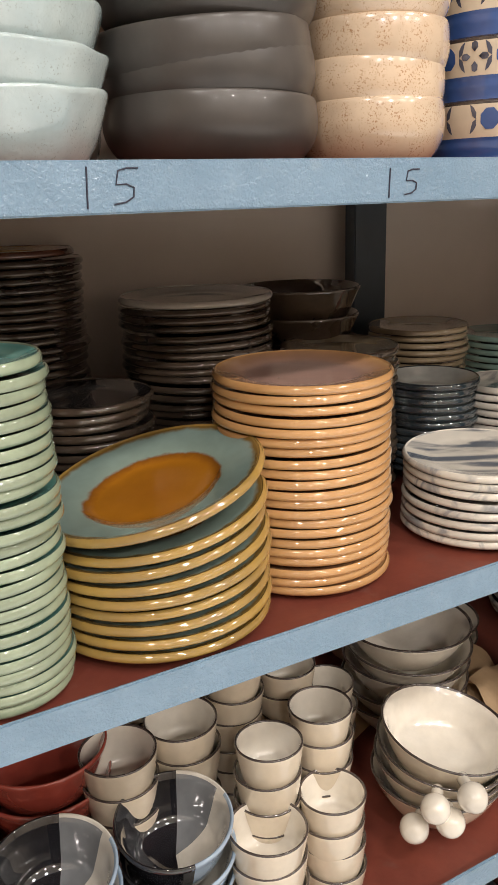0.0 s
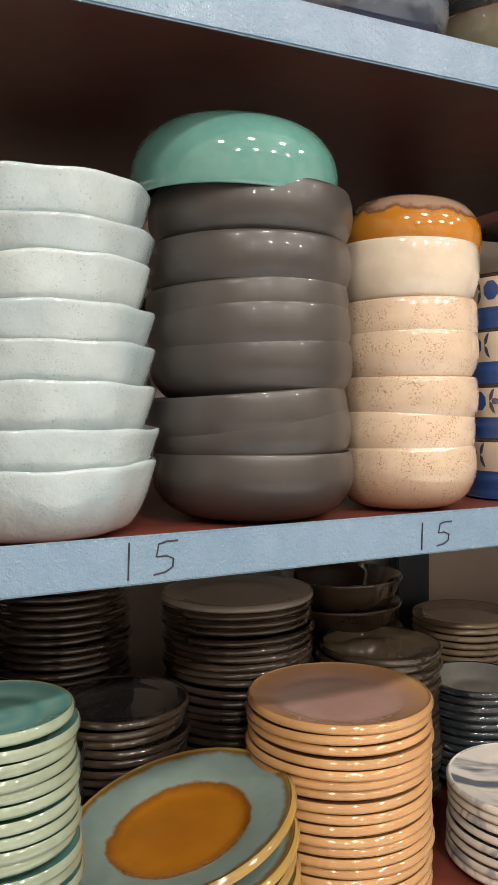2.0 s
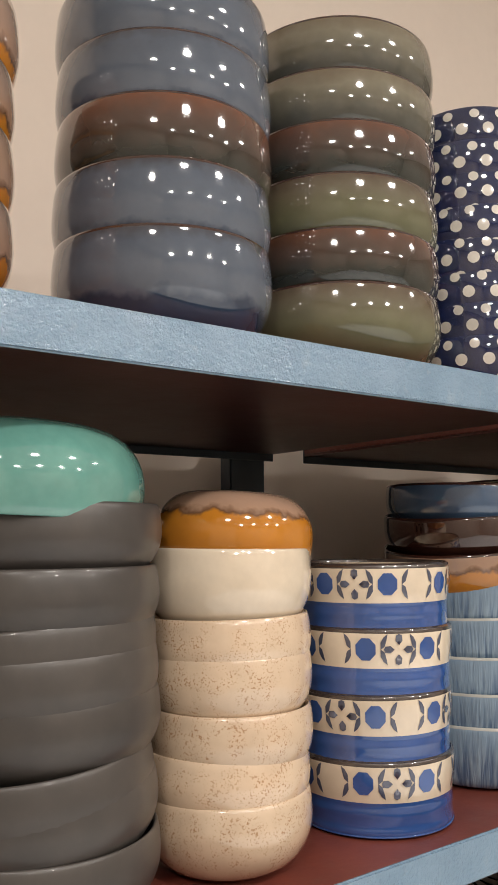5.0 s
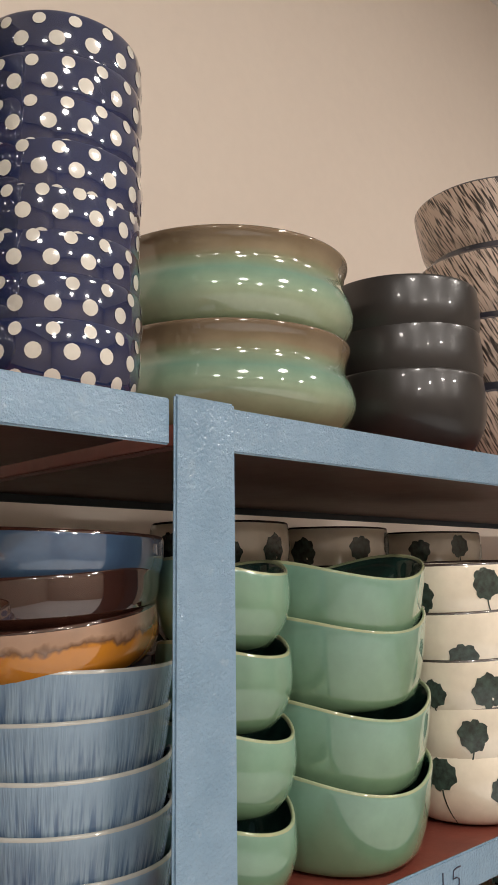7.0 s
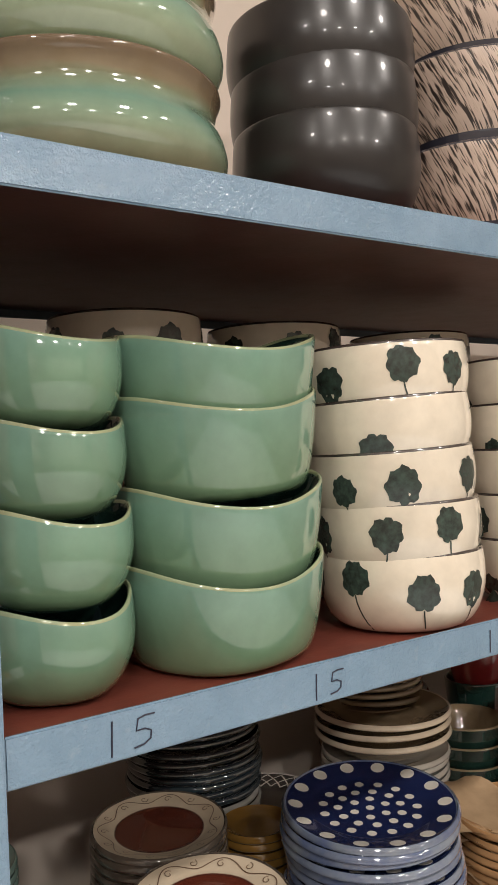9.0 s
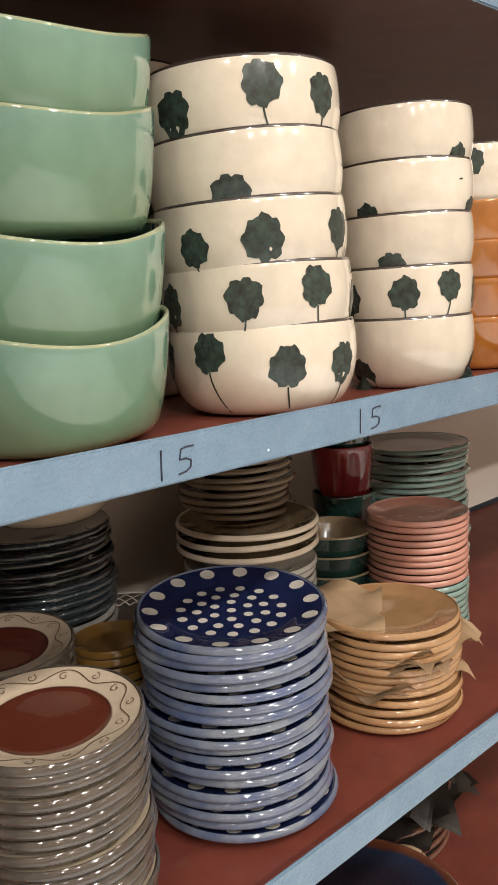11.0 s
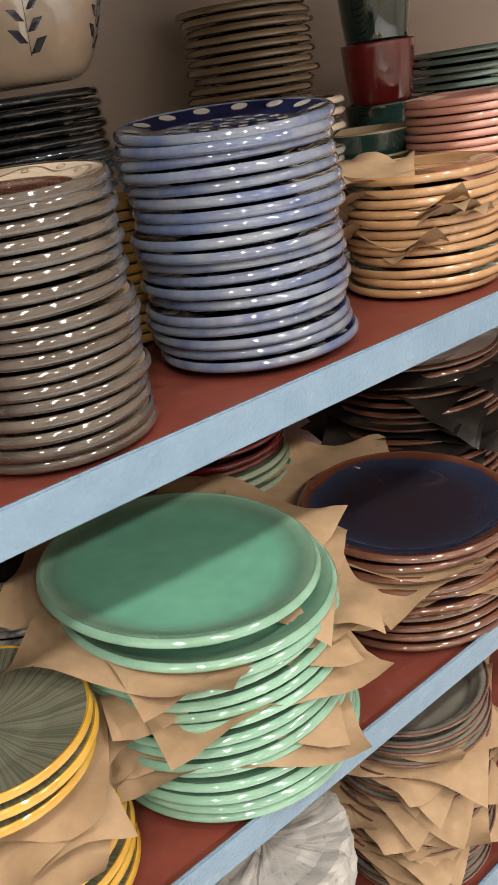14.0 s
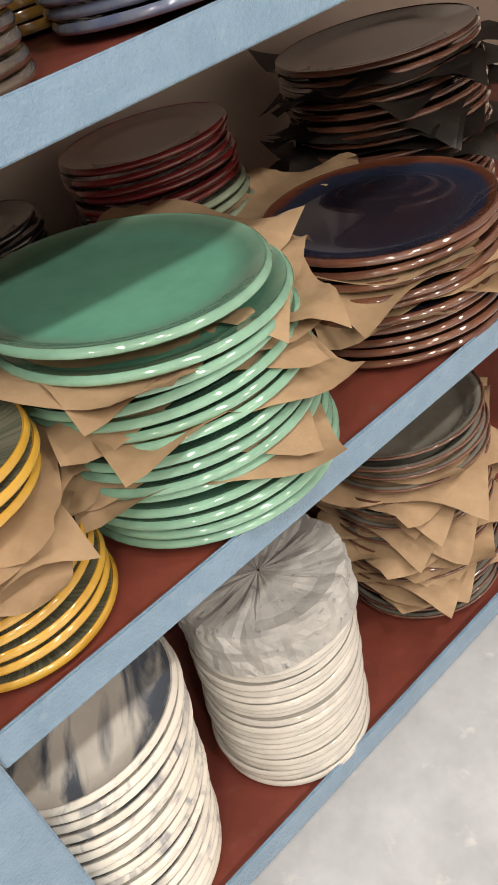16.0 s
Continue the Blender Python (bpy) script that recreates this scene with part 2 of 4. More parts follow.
M["brown"] = glaze("oxblood_brown", (0.05, 0.018, 0.012), (0.035, 0.014, 0.01), 0.08)
M["orange"] = glaze("burnt_orange", (0.45, 0.17, 0.03), (0.36, 0.12, 0.02))
M["pink"] = glaze("salmon_glaze", (0.62, 0.30, 0.22), (0.56, 0.26, 0.19), 0.25)
M["teal"] = glaze("dusty_teal", (0.24, 0.36, 0.31), (0.18, 0.29, 0.26), 0.2)
M["celadon"] = glaze("celadon_edge", (0.33, 0.40, 0.28), (0.24, 0.29, 0.2), 0.06)
M["celtop"] = banded("turquoise_rings", "r", 0, 0.075, [(0.0, (0.20, 0.40, 0.34)), (0.2, (0.14, 0.34, 0.31)), (0.35, (0.22, 0.42, 0.36)), (0.5, (0.13, 0.33, 0.30)), (0.65, (0.22, 0.42, 0.36)), (0.8, (0.13, 0.33, 0.30)), (0.92, (0.2, 0.4, 0.34)), (1, (0.12, 0.15, 0.10))], 0.001)
M["ambtop"] = banded("amber_well_plate", "r", 0, 0.117, [(0.0, (0.36, 0.13, 0.012)), (0.52, (0.42, 0.16, 0.012)), (0.60, (0.24, 0.085, 0.012)), (0.63, (0.26, 0.34, 0.29)), (0.90, (0.24, 0.33, 0.30)), (0.94, (0.20, 0.12, 0.03)), (1, (0.34, 0.19, 0.04))], 0.006, 45, vary=0.05)
M["ambedge"] = glaze("ochre_edge", (0.40, 0.25, 0.06), (0.30, 0.19, 0.06), 0.06)
M["ambside"] = glaze("olive_grey_side", (0.19, 0.18, 0.12), (0.14, 0.13, 0.09), 0.2)
M["terra"] = glaze("terracotta_tan", (0.58, 0.32, 0.13), (0.52, 0.28, 0.11), 0.06)
M["terratop"] = banded("blush_plate_top", "r", 0, 0.102, [(0.0, (0.46, 0.27, 0.22)), (0.6, (0.50, 0.31, 0.25)), (0.9, (0.55, 0.30, 0.15)), (1, (0.60, 0.34, 0.14))], 0.014, 14)
M["marble"] = marbled("marbled_white", (0.12, 0.14, 0.17), (0.70, 0.66, 0.58), 5.0, (0.43, 0.58))
M["marble2"] = marbled("faintly_marbled_white", (0.34, 0.34, 0.34), (0.70, 0.66, 0.58), 9.0, (0.34, 0.48))
M["marble_edge"] = glaze("plain_white_edge", (0.62, 0.59, 0.52), (0.52, 0.49, 0.44), 0.06)
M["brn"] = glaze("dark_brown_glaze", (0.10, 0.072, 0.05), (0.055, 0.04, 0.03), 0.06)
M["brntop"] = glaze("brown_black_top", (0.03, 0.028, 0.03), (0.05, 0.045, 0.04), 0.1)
M["tan"] = glaze("stone_tan", (0.34, 0.26, 0.16), (0.26, 0.19, 0.11), 0.06)
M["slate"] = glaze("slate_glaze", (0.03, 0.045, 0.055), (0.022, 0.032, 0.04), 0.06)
M["paleblue"] = glaze("pale_stone", (0.46, 0.46, 0.42), (0.38, 0.38, 0.35), 0.2)
M["scroll"] = banded("scroll_plate", "r", 0, 0.083, [(0.0, (0.12, 0.028, 0.016)), (0.60, (0.12, 0.028, 0.016)), (0.64, (0.07, 0.02, 0.014)), (0.66, (0.60, 0.50, 0.37)), (1, (0.60, 0.50, 0.37))], 0.0008, vary=0.05)
M["scrline"] = glaze("scroll_line", (0.14, 0.08, 0.05), None, 0.3)
M["scredge"] = glaze("grey_brown_edge", (0.10, 0.08, 0.062), (0.055, 0.044, 0.034), 0.06)
M["dotedge"] = glaze("grey_blue_edge", (0.20, 0.23, 0.27), (0.07, 0.10, 0.21), 0.06)
M["mustard"] = glaze("mustard_glaze", (0.40, 0.22, 0.05), (0.34, 0.18, 0.035), 0.18)
M["kplate"] = glaze("caramel_plate", (0.48, 0.28, 0.13), (0.40, 0.22, 0.10), 0.06)
M["mint"] = banded("jade_platter_top", "r", 0, 0.15, [(0.0, (0.16, 0.42, 0.29)), (0.7, (0.15, 0.40, 0.28)), (0.86, (0.13, 0.27, 0.19)), (0.96, (0.24, 0.40, 0.28)), (1, (0.36, 0.55, 0.38))], 0.01, 8, vary=0.05)
M["mintedge"] = glaze("jade_edge", (0.26, 0.47, 0.34), (0.20, 0.38, 0.27), 0.06)
M["night"] = banded("midnight_platter", "r", 0, 0.145, [(0.0, (0.018, 0.013, 0.018)), (0.6, (0.018, 0.015, 0.024)), (0.88, (0.018, 0.028, 0.055)), (0.93, (0.11, 0.035, 0.016)), (1, (0.15, 0.05, 0.022))], 0.012, 9)
M["rust"] = glaze("rust_edge", (0.16, 0.065, 0.035), (0.10, 0.04, 0.03), 0.06)
M["greybowl"] = glaze("grey_well", (0.24, 0.23, 0.19), (0.17, 0.16, 0.13), 0.2)
M["yellow"] = glaze("yellow_edge", (0.62, 0.37, 0.05), (0.52, 0.28, 0.03), 0.06)
M["ribgrey"] = streaked("ribbed_grey_green", (0.10, 0.11, 0.075), (0.17, 0.17, 0.12), 60.0, 0.0, 0.0, (0.42, 0.58), 0.2, 0.001)
M["red"] = glaze("dark_red", (0.28, 0.02, 0.025), (0.2, 0.015, 0.02), 0.14)
M["coral"] = glaze("coral_red", (0.32, 0.06, 0.04), (0.27, 0.05, 0.035), 0.2)
M["bottle"] = glaze("bottle_green", (0.02, 0.06, 0.05), (0.015, 0.045, 0.035), 0.1)
M["halfblack"] = glaze("gloss_black", (0.015, 0.015, 0.018), None, 0.06)
M["halfgrey"] = glaze("mid_grey", (0.20, 0.21, 0.22), None, 0.1)
M["halfwhite"] = glaze("bone_white", (0.72, 0.68, 0.6), None, 0.1)
M["halfblue"] = glaze("powder_blue", (0.34, 0.44, 0.56), None, 0.12)

# ---- mesh helpers ----


PAINT = {}


def mesh_of(name, bm, mats):
    bm.normal_update()
    painted = None
    if any(f.material_index >= 100 for f in bm.faces):
        other = bm.copy()
        bmesh.ops.delete(other, geom=[f for f in other.faces if f.material_index < 100], context="FACES")
        for f in other.faces:
            f.material_index -= 100
        bmesh.ops.delete(bm, geom=[f for f in bm.faces if f.material_index >= 100], context="FACES")
        painted = mesh_of("painted_pattern", other, mats)
    me = bpy.data.meshes.new(name)
    bm.to_mesh(me)
    bm.free()
    for k in mats:
        me.materials.append(M[k])
    if painted:
        PAINT[me.name] = painted
    return me


def part(name, bm, material, parent, label="", smooth=False):
    ob = new(name, mesh_of(name, bm, [material] if isinstance(material, str) else material))
    if smooth:
        for f in ob.data.polygons:
            f.use_smooth = True
    ob.parent = parent
    if label:
        tagged(ob, label)
    return ob


def box(x0, x1, y0, y1, z0, z1, bev=0.002, cuts=0):
    bm = bmesh.new()
    bmesh.ops.create_cube(bm, size=1)
    for v in bm.verts:
        v.co = Vector(((x0 + x1) / 2 + v.co.x * (x1 - x0), (y0 + y1) / 2 + v.co.y * (y1 - y0), (z0 + z1) / 2 + v.co.z * (z1 - z0)))
    if bev:
        bmesh.ops.bevel(bm, geom=bm.edges[:], offset=bev, segments=2, affect="EDGES")
    return bm


def smooth_profile(pts, n=4):
    """Catmull-Rom through (r, z, slot) points."""
    out = []
    for i in range(len(pts) - 1):
        p0, p1, p2, p3 = pts[max(i - 1, 0)], pts[i], pts[i + 1], pts[min(i + 2, len(pts) - 1)]
        for k in range(n):
            t = k / n
            q = [0.5 * (2 * p1[j] + (p2[j] - p0[j]) * t + (2 * p0[j] - 5 * p1[j] + 4 * p2[j] - p3[j]) * t * t + (3 * p1[j] - p0[j] - 3 * p2[j] + p3[j]) * t ** 3) for j in (0, 1)]
            out.append((max(q[0], 0.0), q[1], p1[2]))
    out.append(pts[-1])
    return out


def lathe(bm, prof, n=56, warp=None):
    rings = []
    for r, z, s in prof:
        if r < 1e-5:
            v = bm.verts.new((0, 0, z))
            rings.append([v] * n)
        else:
            ring = []
            for i in range(n):
                a = 2 * math.pi * i / n
                rr, zz = (r, z) if warp is None else warp(r, z, a)
                ring.append(bm.verts.new((rr * math.cos(a), rr * math.sin(a), zz)))
            rings.append(ring)
    for j in range(len(prof) - 1):
        a, b = rings[j], rings[j + 1]
        for i in range(n):
            k = (i + 1) % n
            q = []
            for v in (a[i], a[k], b[k], b[i]):
                if v not in q:
                    q.append(v)
            if len(q) > 2:
                f = bm.faces.new(q)
                f.material_index, f.smooth = prof[j][2], True


def plate_profile(R, h, t=0.0095, well=0.62, foot=0.6):
    """Slots: 0 the underside and wall, 1 the rounded lip, 2 the top."""
    return smooth_profile([(0.0, 0.002, 0), (R * foot * 0.9, 0.002, 0), (R * foot, 0.0, 0), (R * (foot + 0.04), 0.001, 0), (R * 0.86, max(h - t, 0.0015) * 0.7 + 0.001, 0), (R * 0.965, max(h - t, 0.002), 0), (R * 0.99, h - t * 0.85, 1),
                           (R, h - t * 0.62, 1), (R * 0.993, h - t * 0.3, 1), (R * 0.976, h - t * 0.06, 1), (R * 0.962, h, 1), (R * 0.945, h - t * 0.14, 2), (R * (well + 0.14), h * 0.62, 2), (R * well, h * 0.42, 2), (R * 0.3, h * 0.38, 2), (0.0, h * 0.38, 2)])


def bowl_profile(R, h, t=0.005, foot=0.5, belly=0.5, lip=1.0, tuck=0.0):
    """Slots: 0 outside, 1 lip, 2 inside. belly: how full the wall is; lip: rim radius against R."""
    pts = [(0.0, 0.003, 0), (R * foot * 0.85, 0.003, 0), (R * foot, 0.0, 0)]
    for k in (0.06, 0.2, 0.4, 0.6, 0.8):
        s = k ** (1 - belly) if belly < 0.7 else math.sqrt(1 - (1 - min(k / 0.66, 1)) ** 2)
        pts.append((R * (foot + (1 - foot) * s) * (0.994 if k > 0.7 and belly > 0.7 else 1), h * k, 0))
    lip = 0.982 if belly > 0.7 else lip
    pts += [(R * lip * 0.995, h - t * 0.6, 1), (R * lip - t * 0.5, h, 1), (R * lip - t, h - t * 0.6, 2)]
    for k in (0.8, 0.6, 0.4, 0.2):
        s = k ** (1 - belly) if belly < 0.7 else math.sqrt(1 - (1 - min(k / 0.66, 1)) ** 2) * 0.97
        pts.append((max(R * (foot + (1 - foot) * s) - t * 1.1, 0.01), h * k + t * 0.6, 2))
    pts += [(R * foot * 0.7, t * 1.6, 2), (0.0, t * 1.4, 2)]
    return smooth_profile(pts, 3)


def wall_radius(prof, z):
    """Outer radius of a profile's slot 0 and 1 at a height."""
    out = [p for p in prof if p[2] < 2]
    for a, b in zip(out, out[1:]):
        if a[1] <= z <= b[1] and b[1] > a[1]:
            return a[0] + (b[0] - a[0]) * (z - a[1]) / (b[1] - a[1])
    return max(p[0] for p in out)


def decal_wall(bm, prof, R, shape, u0, v0, slot, lift=0.0005):
    """A painted patch: a polygon (du, dv) in metres round (u0, v0) laid on the outer wall."""
    ring = []
    for du, dv in shape:
        z = v0 + dv
        r, a = wall_radius(prof, z) + lift, (u0 + du) / R
        ring.append(bm.verts.new((r * math.cos(a), r * math.sin(a), z)))
    r, a = wall_radius(prof, v0) + lift * 1.5, u0 / R
    c = bm.verts.new((r * math.cos(a), r * math.sin(a), v0))
    for p, q in zip(ring, ring[1:] + ring[:1]):
        f = bm.faces.new((c, p, q))
        f.material_index, f.smooth = slot + 100, True


def top_height(prof, r):
    ins = [p for p in prof if p[2] == 2]
    for a, b in zip(ins, ins[1:]):
        if b[0] <= r <= a[0] and a[0] > b[0]:
            return b[1] + (a[1] - b[1]) * (r - b[0]) / (a[0] - b[0])
    return ins[-1][1]


def decal_top(bm, prof, shape, slot, lift=0.0006):
    """A painted patch on the top of a plate, a strip of (x, y) pairs or a fan."""
    vs = [bm.verts.new((x, y, top_height(prof, math.hypot(x, y)) + lift)) for x, y in shape]
    cx, cy = sum(p[0] for p in shape) / len(shape), sum(p[1] for p in shape) / len(shape)
    c = bm.verts.new((cx, cy, top_height(prof, math.hypot(cx, cy)) + lift))
    for p, q in zip(vs, vs[1:] + vs[:1]):
        f = bm.faces.new((c, p, q))
        f.material_index, f.smooth = slot + 100, True


def strip_top(bm, prof, line, width, slot):
    prev = None
    for i, (x, y) in enumerate(line):
        x2, y2 = line[min(i + 1, len(line) - 1)]
        x1, y1 = line[max(i - 1, 0)]
        d = math.hypot(x2 - x1, y2 - y1) or 1
        nx, ny = -(y2 - y1) / d * width / 2, (x2 - x1) / d * width / 2
        pair = [bm.verts.new((px, py, top_height(prof, math.hypot(px, py)) + 0.0007)) for px, py in ((x + nx, y + ny), (x - nx, y - ny))]
        if prev:
            f = bm.faces.new((prev[0], prev[1], pair[1], pair[0]))
            f.material_index = slot + 100
        prev = pair


def disc(r, n=12, sx=1.0):
    return [(r * sx * math.cos(2 * math.pi * i / n), r * math.sin(2 * math.pi * i / n)) for i in range(n)]


RNG = random.Random(7)


def put(name, mesh, x, y, z, label, category, group, tilt=(0, 0), turn=None):
    ob = new(name, mesh)
    ob.matrix_world = pose(x, y, z, tilt[0], tilt[1], 0) @ pose(0, 0, 0, 0, 0, RNG.uniform(0, 360) if turn is None else turn)
    if mesh.name in PAINT:
        deco = new("painted_pattern", PAINT[mesh.name])
        deco.parent = ob
        tagged(deco, "", "", "", "stuff")
    return tagged(ob, label, category, group)


def pile(name, mesh, x, y, z, n, pitch, label, category, group, jitter=0.0015, tilts=(), lean=0.35, turn=None, far=False, rims=None, drift=0.0):
    """n alike pieces on one another. tilts: {index: (rx, ry)}; rims: the rim heights, where uneven; far: joined. Returns the next height."""
    tilts = dict(tilts)
    joined = bmesh.new() if far else None
    top = max(v.co.z for v in mesh.vertices)
    for i in range(n):
        t = tilts.get(i, (RNG.uniform(-lean, lean), RNG.uniform(-lean, lean)))
        zz = z + i * pitch if rims is None else z + max(rims[i] - top, 0.0)
        px, py = x + drift * i + RNG.uniform(-jitter, jitter), y + RNG.uniform(-jitter, jitter)
        if far:
            k = len(joined.verts)
            joined.from_mesh(mesh)
            joined.verts.ensure_lookup_table()
            bmesh.ops.transform(joined, matrix=pose(px - x, py - y, zz - z, t[0], t[1], RNG.uniform(0, 360)), verts=joined.verts[k:])
        else:
            put(name, mesh, px, py, zz, label, category, group, t, turn)
    if far:
        me = bpy.data.meshes.new(name)
        joined.to_mesh(me)
        joined.free()
        for m in mesh.materials:
            me.materials.append(m)
        ob = new(name + "_stack", me)
        ob.location = (x, y, z)
        tagged(ob, label, category + " stack", "", "stuff")
    return z + n * pitch


def plate(name, R, h, mats, **k):
    bm = bmesh.new()
    lathe(bm, plate_profile(R, h, **k))
    return mesh_of(name, bm, mats)


def bowl(name, R, h, mats, warp=None, n=56, flip=False, **k):
    bm = bmesh.new()
    lathe(bm, bowl_profile(R, h, **k), n, warp)
    if flip:
        for v in bm.verts:
            v.co.z = h - v.co.z
        bmesh.ops.reverse_faces(bm, faces=bm.faces[:])
    return mesh_of(name, bm, mats)


# ---- the room ----
def slab(name, x0, x1, y0, y1, z0, z1, mat, label, category):
    ob = new(name, mesh_of(name, box(x0, x1, y0, y1, z0, z1, 0), [mat]))
    return tagged(ob, label, category, "", "structure")


X0, X1, Y0, YB = -2.2, 4.6, -4.6, 1.30
slab("floor", X0, X1, Y0, YB, -0.1, 0.0, "floor", "pale grey mottled smooth shop floor", "floor")
slab("ceiling", X0, X1, Y0, YB, CEILING, CEILING + 0.1, "ceiling", "plain off-white painted shop ceiling", "ceiling")
slab("wall_north", X0 - 0.1, X1 + 0.1, YB, YB + 0.1, -0.1, CEILING + 0.1, "wall", "beige plastered wall behind the shelving", "wall")
# the three unseen walls, kept dark to deepen shade in the shelves
slab("wall_south", X0 - 0.1, X1 + 0.1, Y0 - 0.1, Y0, -0.1, CEILING + 0.1, "wall_far", "unseen shop wall, assumed, dark taupe to cut bounced light", "wall")
slab("wall_west", X0 - 0.1, X0, Y0, YB, -0.1, CEILING + 0.1, "wall_far", "unseen shop wall, assumed, dark taupe to cut bounced light", "wall")
slab("wall_east", X1, X1 + 0.1, Y0, YB, -0.1, CEILING + 0.1, "wall_far", "unseen shop wall, assumed, dark taupe to cut bounced light", "wall")

for x, y, w in LAMPS:
    ob = new("ceiling_light")
    ob.location = (x, y, CEILING)
    tagged(ob, "round white ceiling downlight, switched on", "ceiling light", "ceiling downlights")
    bm = bmesh.new()
    lathe(bm, [(0.125, -0.03, 0), (0.145, -0.03, 0), (0.147, 0.0, 0)], 24)
    part("housing", bm, "steel", ob)
    lamp = bpy.data.lights.new("downlight", "AREA")
    lamp.shape, lamp.size, lamp.energy, lamp.color = "DISK", 0.26, LAMP_WATTS * w, LAMP_COLOUR
    lo = new("downlight", lamp)
    lo.location = (x, y, CEILING - 0.032)

# ---- the shelving ----
Z = [0.10, 0.54, 0.975, 1.415, 1.855]
SUNK = [0.011, 0.011, 0.010, 0.008, 0.0]
FRONT, BACK, LEFT, RIGHT = 0.66, 1.222, -1.0, 3.1
unit = new("shelving_unit")
unit.location = (1.0, 0.95, 0.0)
tagged(unit, "steel shelving with blue painted edges and dark red boards", "shelf")
unit_in = Matrix.Translation((-1.0, -0.95, 0.0))


def shelf_part(name, bm, mat, label=""):
    bmesh.ops.transform(bm, matrix=unit_in, verts=bm.verts[:])
    return part(name, bm, mat, unit, label, False)


POST = (1.022, 1.088)
RAILS = {}
for i, z in enumerate(Z):
    for j, (xa, xb) in enumerate(((LEFT, POST[0] - 0.001), (POST[1] + 0.001, RIGHT))):
        shelf_part("shelf_board", box(xa, xb, FRONT + 0.005, BACK, z - SUNK[i] - 0.022, z - SUNK[i] - 0.001, 0.001), "board", "dark red painted board")
        # thin sheet under the board, darker than its top
        shelf_part("shelf_underside", box(xa, xb, FRONT + 0.006, BACK - 0.001, z - SUNK[i] - 0.026, z - SUNK[i] - 0.0225, 0.0), "under", "dark red-brown underside")
        bm = box(xa, xb, FRONT, FRONT + 0.0045, z - 0.038, z + 0.001, 0.0015)
        RAILS[i, j] = shelf_part("front_rail", bm, "paint", "blue gloss painted steel edge")
        shelf_part("back_rail", box(xa, xb, BACK, BACK + 0.004, z - 0.038, z, 0.001), "darkpost", "steel back edge, shade put into its colour")
for x in (LEFT - 0.068, POST[0], RIGHT + 0.002):
    bm = box(x, x + 0.066, FRONT - 0.006, FRONT - 0.001, 0, Z[4] + 0.004, 0.002)
    flange = box(x + 0.0612, x + 0.0656, FRONT - 0.0012, FRONT + 0.04, 0, Z[4] + 0.003, 0.0015)
    tmp = bpy.data.meshes.new("flange")
    flange.to_mesh(tmp)
    flange.free()
    bm.from_mesh(tmp)
    bpy.data.meshes.remove(tmp)
    shelf_part("post", bm, "paint", "blue gloss painted angle upright")
# back uprights, coloured as they look in shadow
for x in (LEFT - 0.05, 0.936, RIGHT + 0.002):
    shelf_part("post", box(x, x + 0.07, BACK + 0.005, BACK + 0.035, 0, Z[4], 0.002), "darkpost", "blue back upright, shade put into its colour")


def stroke(points, rail, x, z, size, slope=0.0):
    """Marker strokes on the front rail."""
    cu = bpy.data.curves.new("price_mark", "CURVE")
    cu.dimensions, cu.bevel_depth, cu.bevel_resolution = "3D", 0.0007, 1
    for line in points:
        sp = cu.splines.new("POLY")
        sp.points.add(len(line) - 1)
        for p, (u, v) in zip(sp.points, line):
            p.co = (x + u * size - 1.0, FRONT - 0.0004 - 0.95, z + v * size + u * size * slope, 1)
    cu.materials.append(M["ink"])
    ob = new("price_mark", cu)
    ob.parent = rail
    tagged(ob, "handwritten 15 in dark marker")


ONE, FIVE = [(0.05, 1.05), (0.02, 0.5), (0.0, -0.1)], [(1.6, 1.0), (1.25, 1.0), (0.98, 0.93), (0.9, 0.55), (1.22, 0.56), (1.45, 0.46), (1.42, 0.2), (1.18, 0.06), (0.8, 0.0)]
for j, x, s in ((0, 0.262, 0.026), (0, 0.545, 0.022), (1, 1.172, 0.024), (1, 1.377, 0.021), (1, 1.622, 0.021)):
    stroke([ONE, FIVE], RAILS[3, j], x, 1.415 - 0.031, s)

# ---- top shelf ----
z0, z1, z2, z3, z4 = (z - d for z, d in zip(Z, SUNK))
drip = bowl("bowl", 0.1, 0.085, ["ambers", "brown", "brown"], foot=0.5, belly=0.8)
pile("bowl", drip, 0.30, 0.785, z4, 4, 0.055, "amber bowl with brown running glaze, on the top shelf", "bowl", "amber bowls")
BL = "glossy grey-blue bowl with dripping glaze, stacked on the top shelf"
blu = bowl("bowl", 0.1, 0.09, ["bluebowl", "brown", "blueplain"], foot=0.5, belly=0.8)
dkb = bowl("bowl", 0.1, 0.09, ["darkbowl", "brown", "brown"], foot=0.5, belly=0.8)
for i, m in enumerate((blu, blu, dkb, blu, blu)):
    put("bowl", m, 0.545, 0.778, z4 + i * 0.0555, BL if m is blu else "dark brown and green glazed bowl in a stack", "bowl", "grey-blue bowls", (RNG.uniform(-1, 1), RNG.uniform(-1, 1)))
oli = bowl("bowl", 0.110, 0.082, ["olive", "brown", "olive"], foot=0.5, belly=0.8)
smo = bowl("bowl", 0.110, 0.082, ["olive2", "brown", "olive"], foot=0.5, belly=0.8)
dk2 = bowl("bowl", 0.110, 0.082, ["darkbowl", "brown", "brown"], foot=0.5, belly=0.8)
for i, m in enumerate((oli, dk2, oli, dk2, smo, smo)):
    put("bowl", m, 0.772, 0.79, z4 + i * 0.0552, "glossy olive and brown glazed bowl in a tall stack", "bowl", "olive bowls", (RNG.uniform(-1, 1), RNG.uniform(-1, 1)))


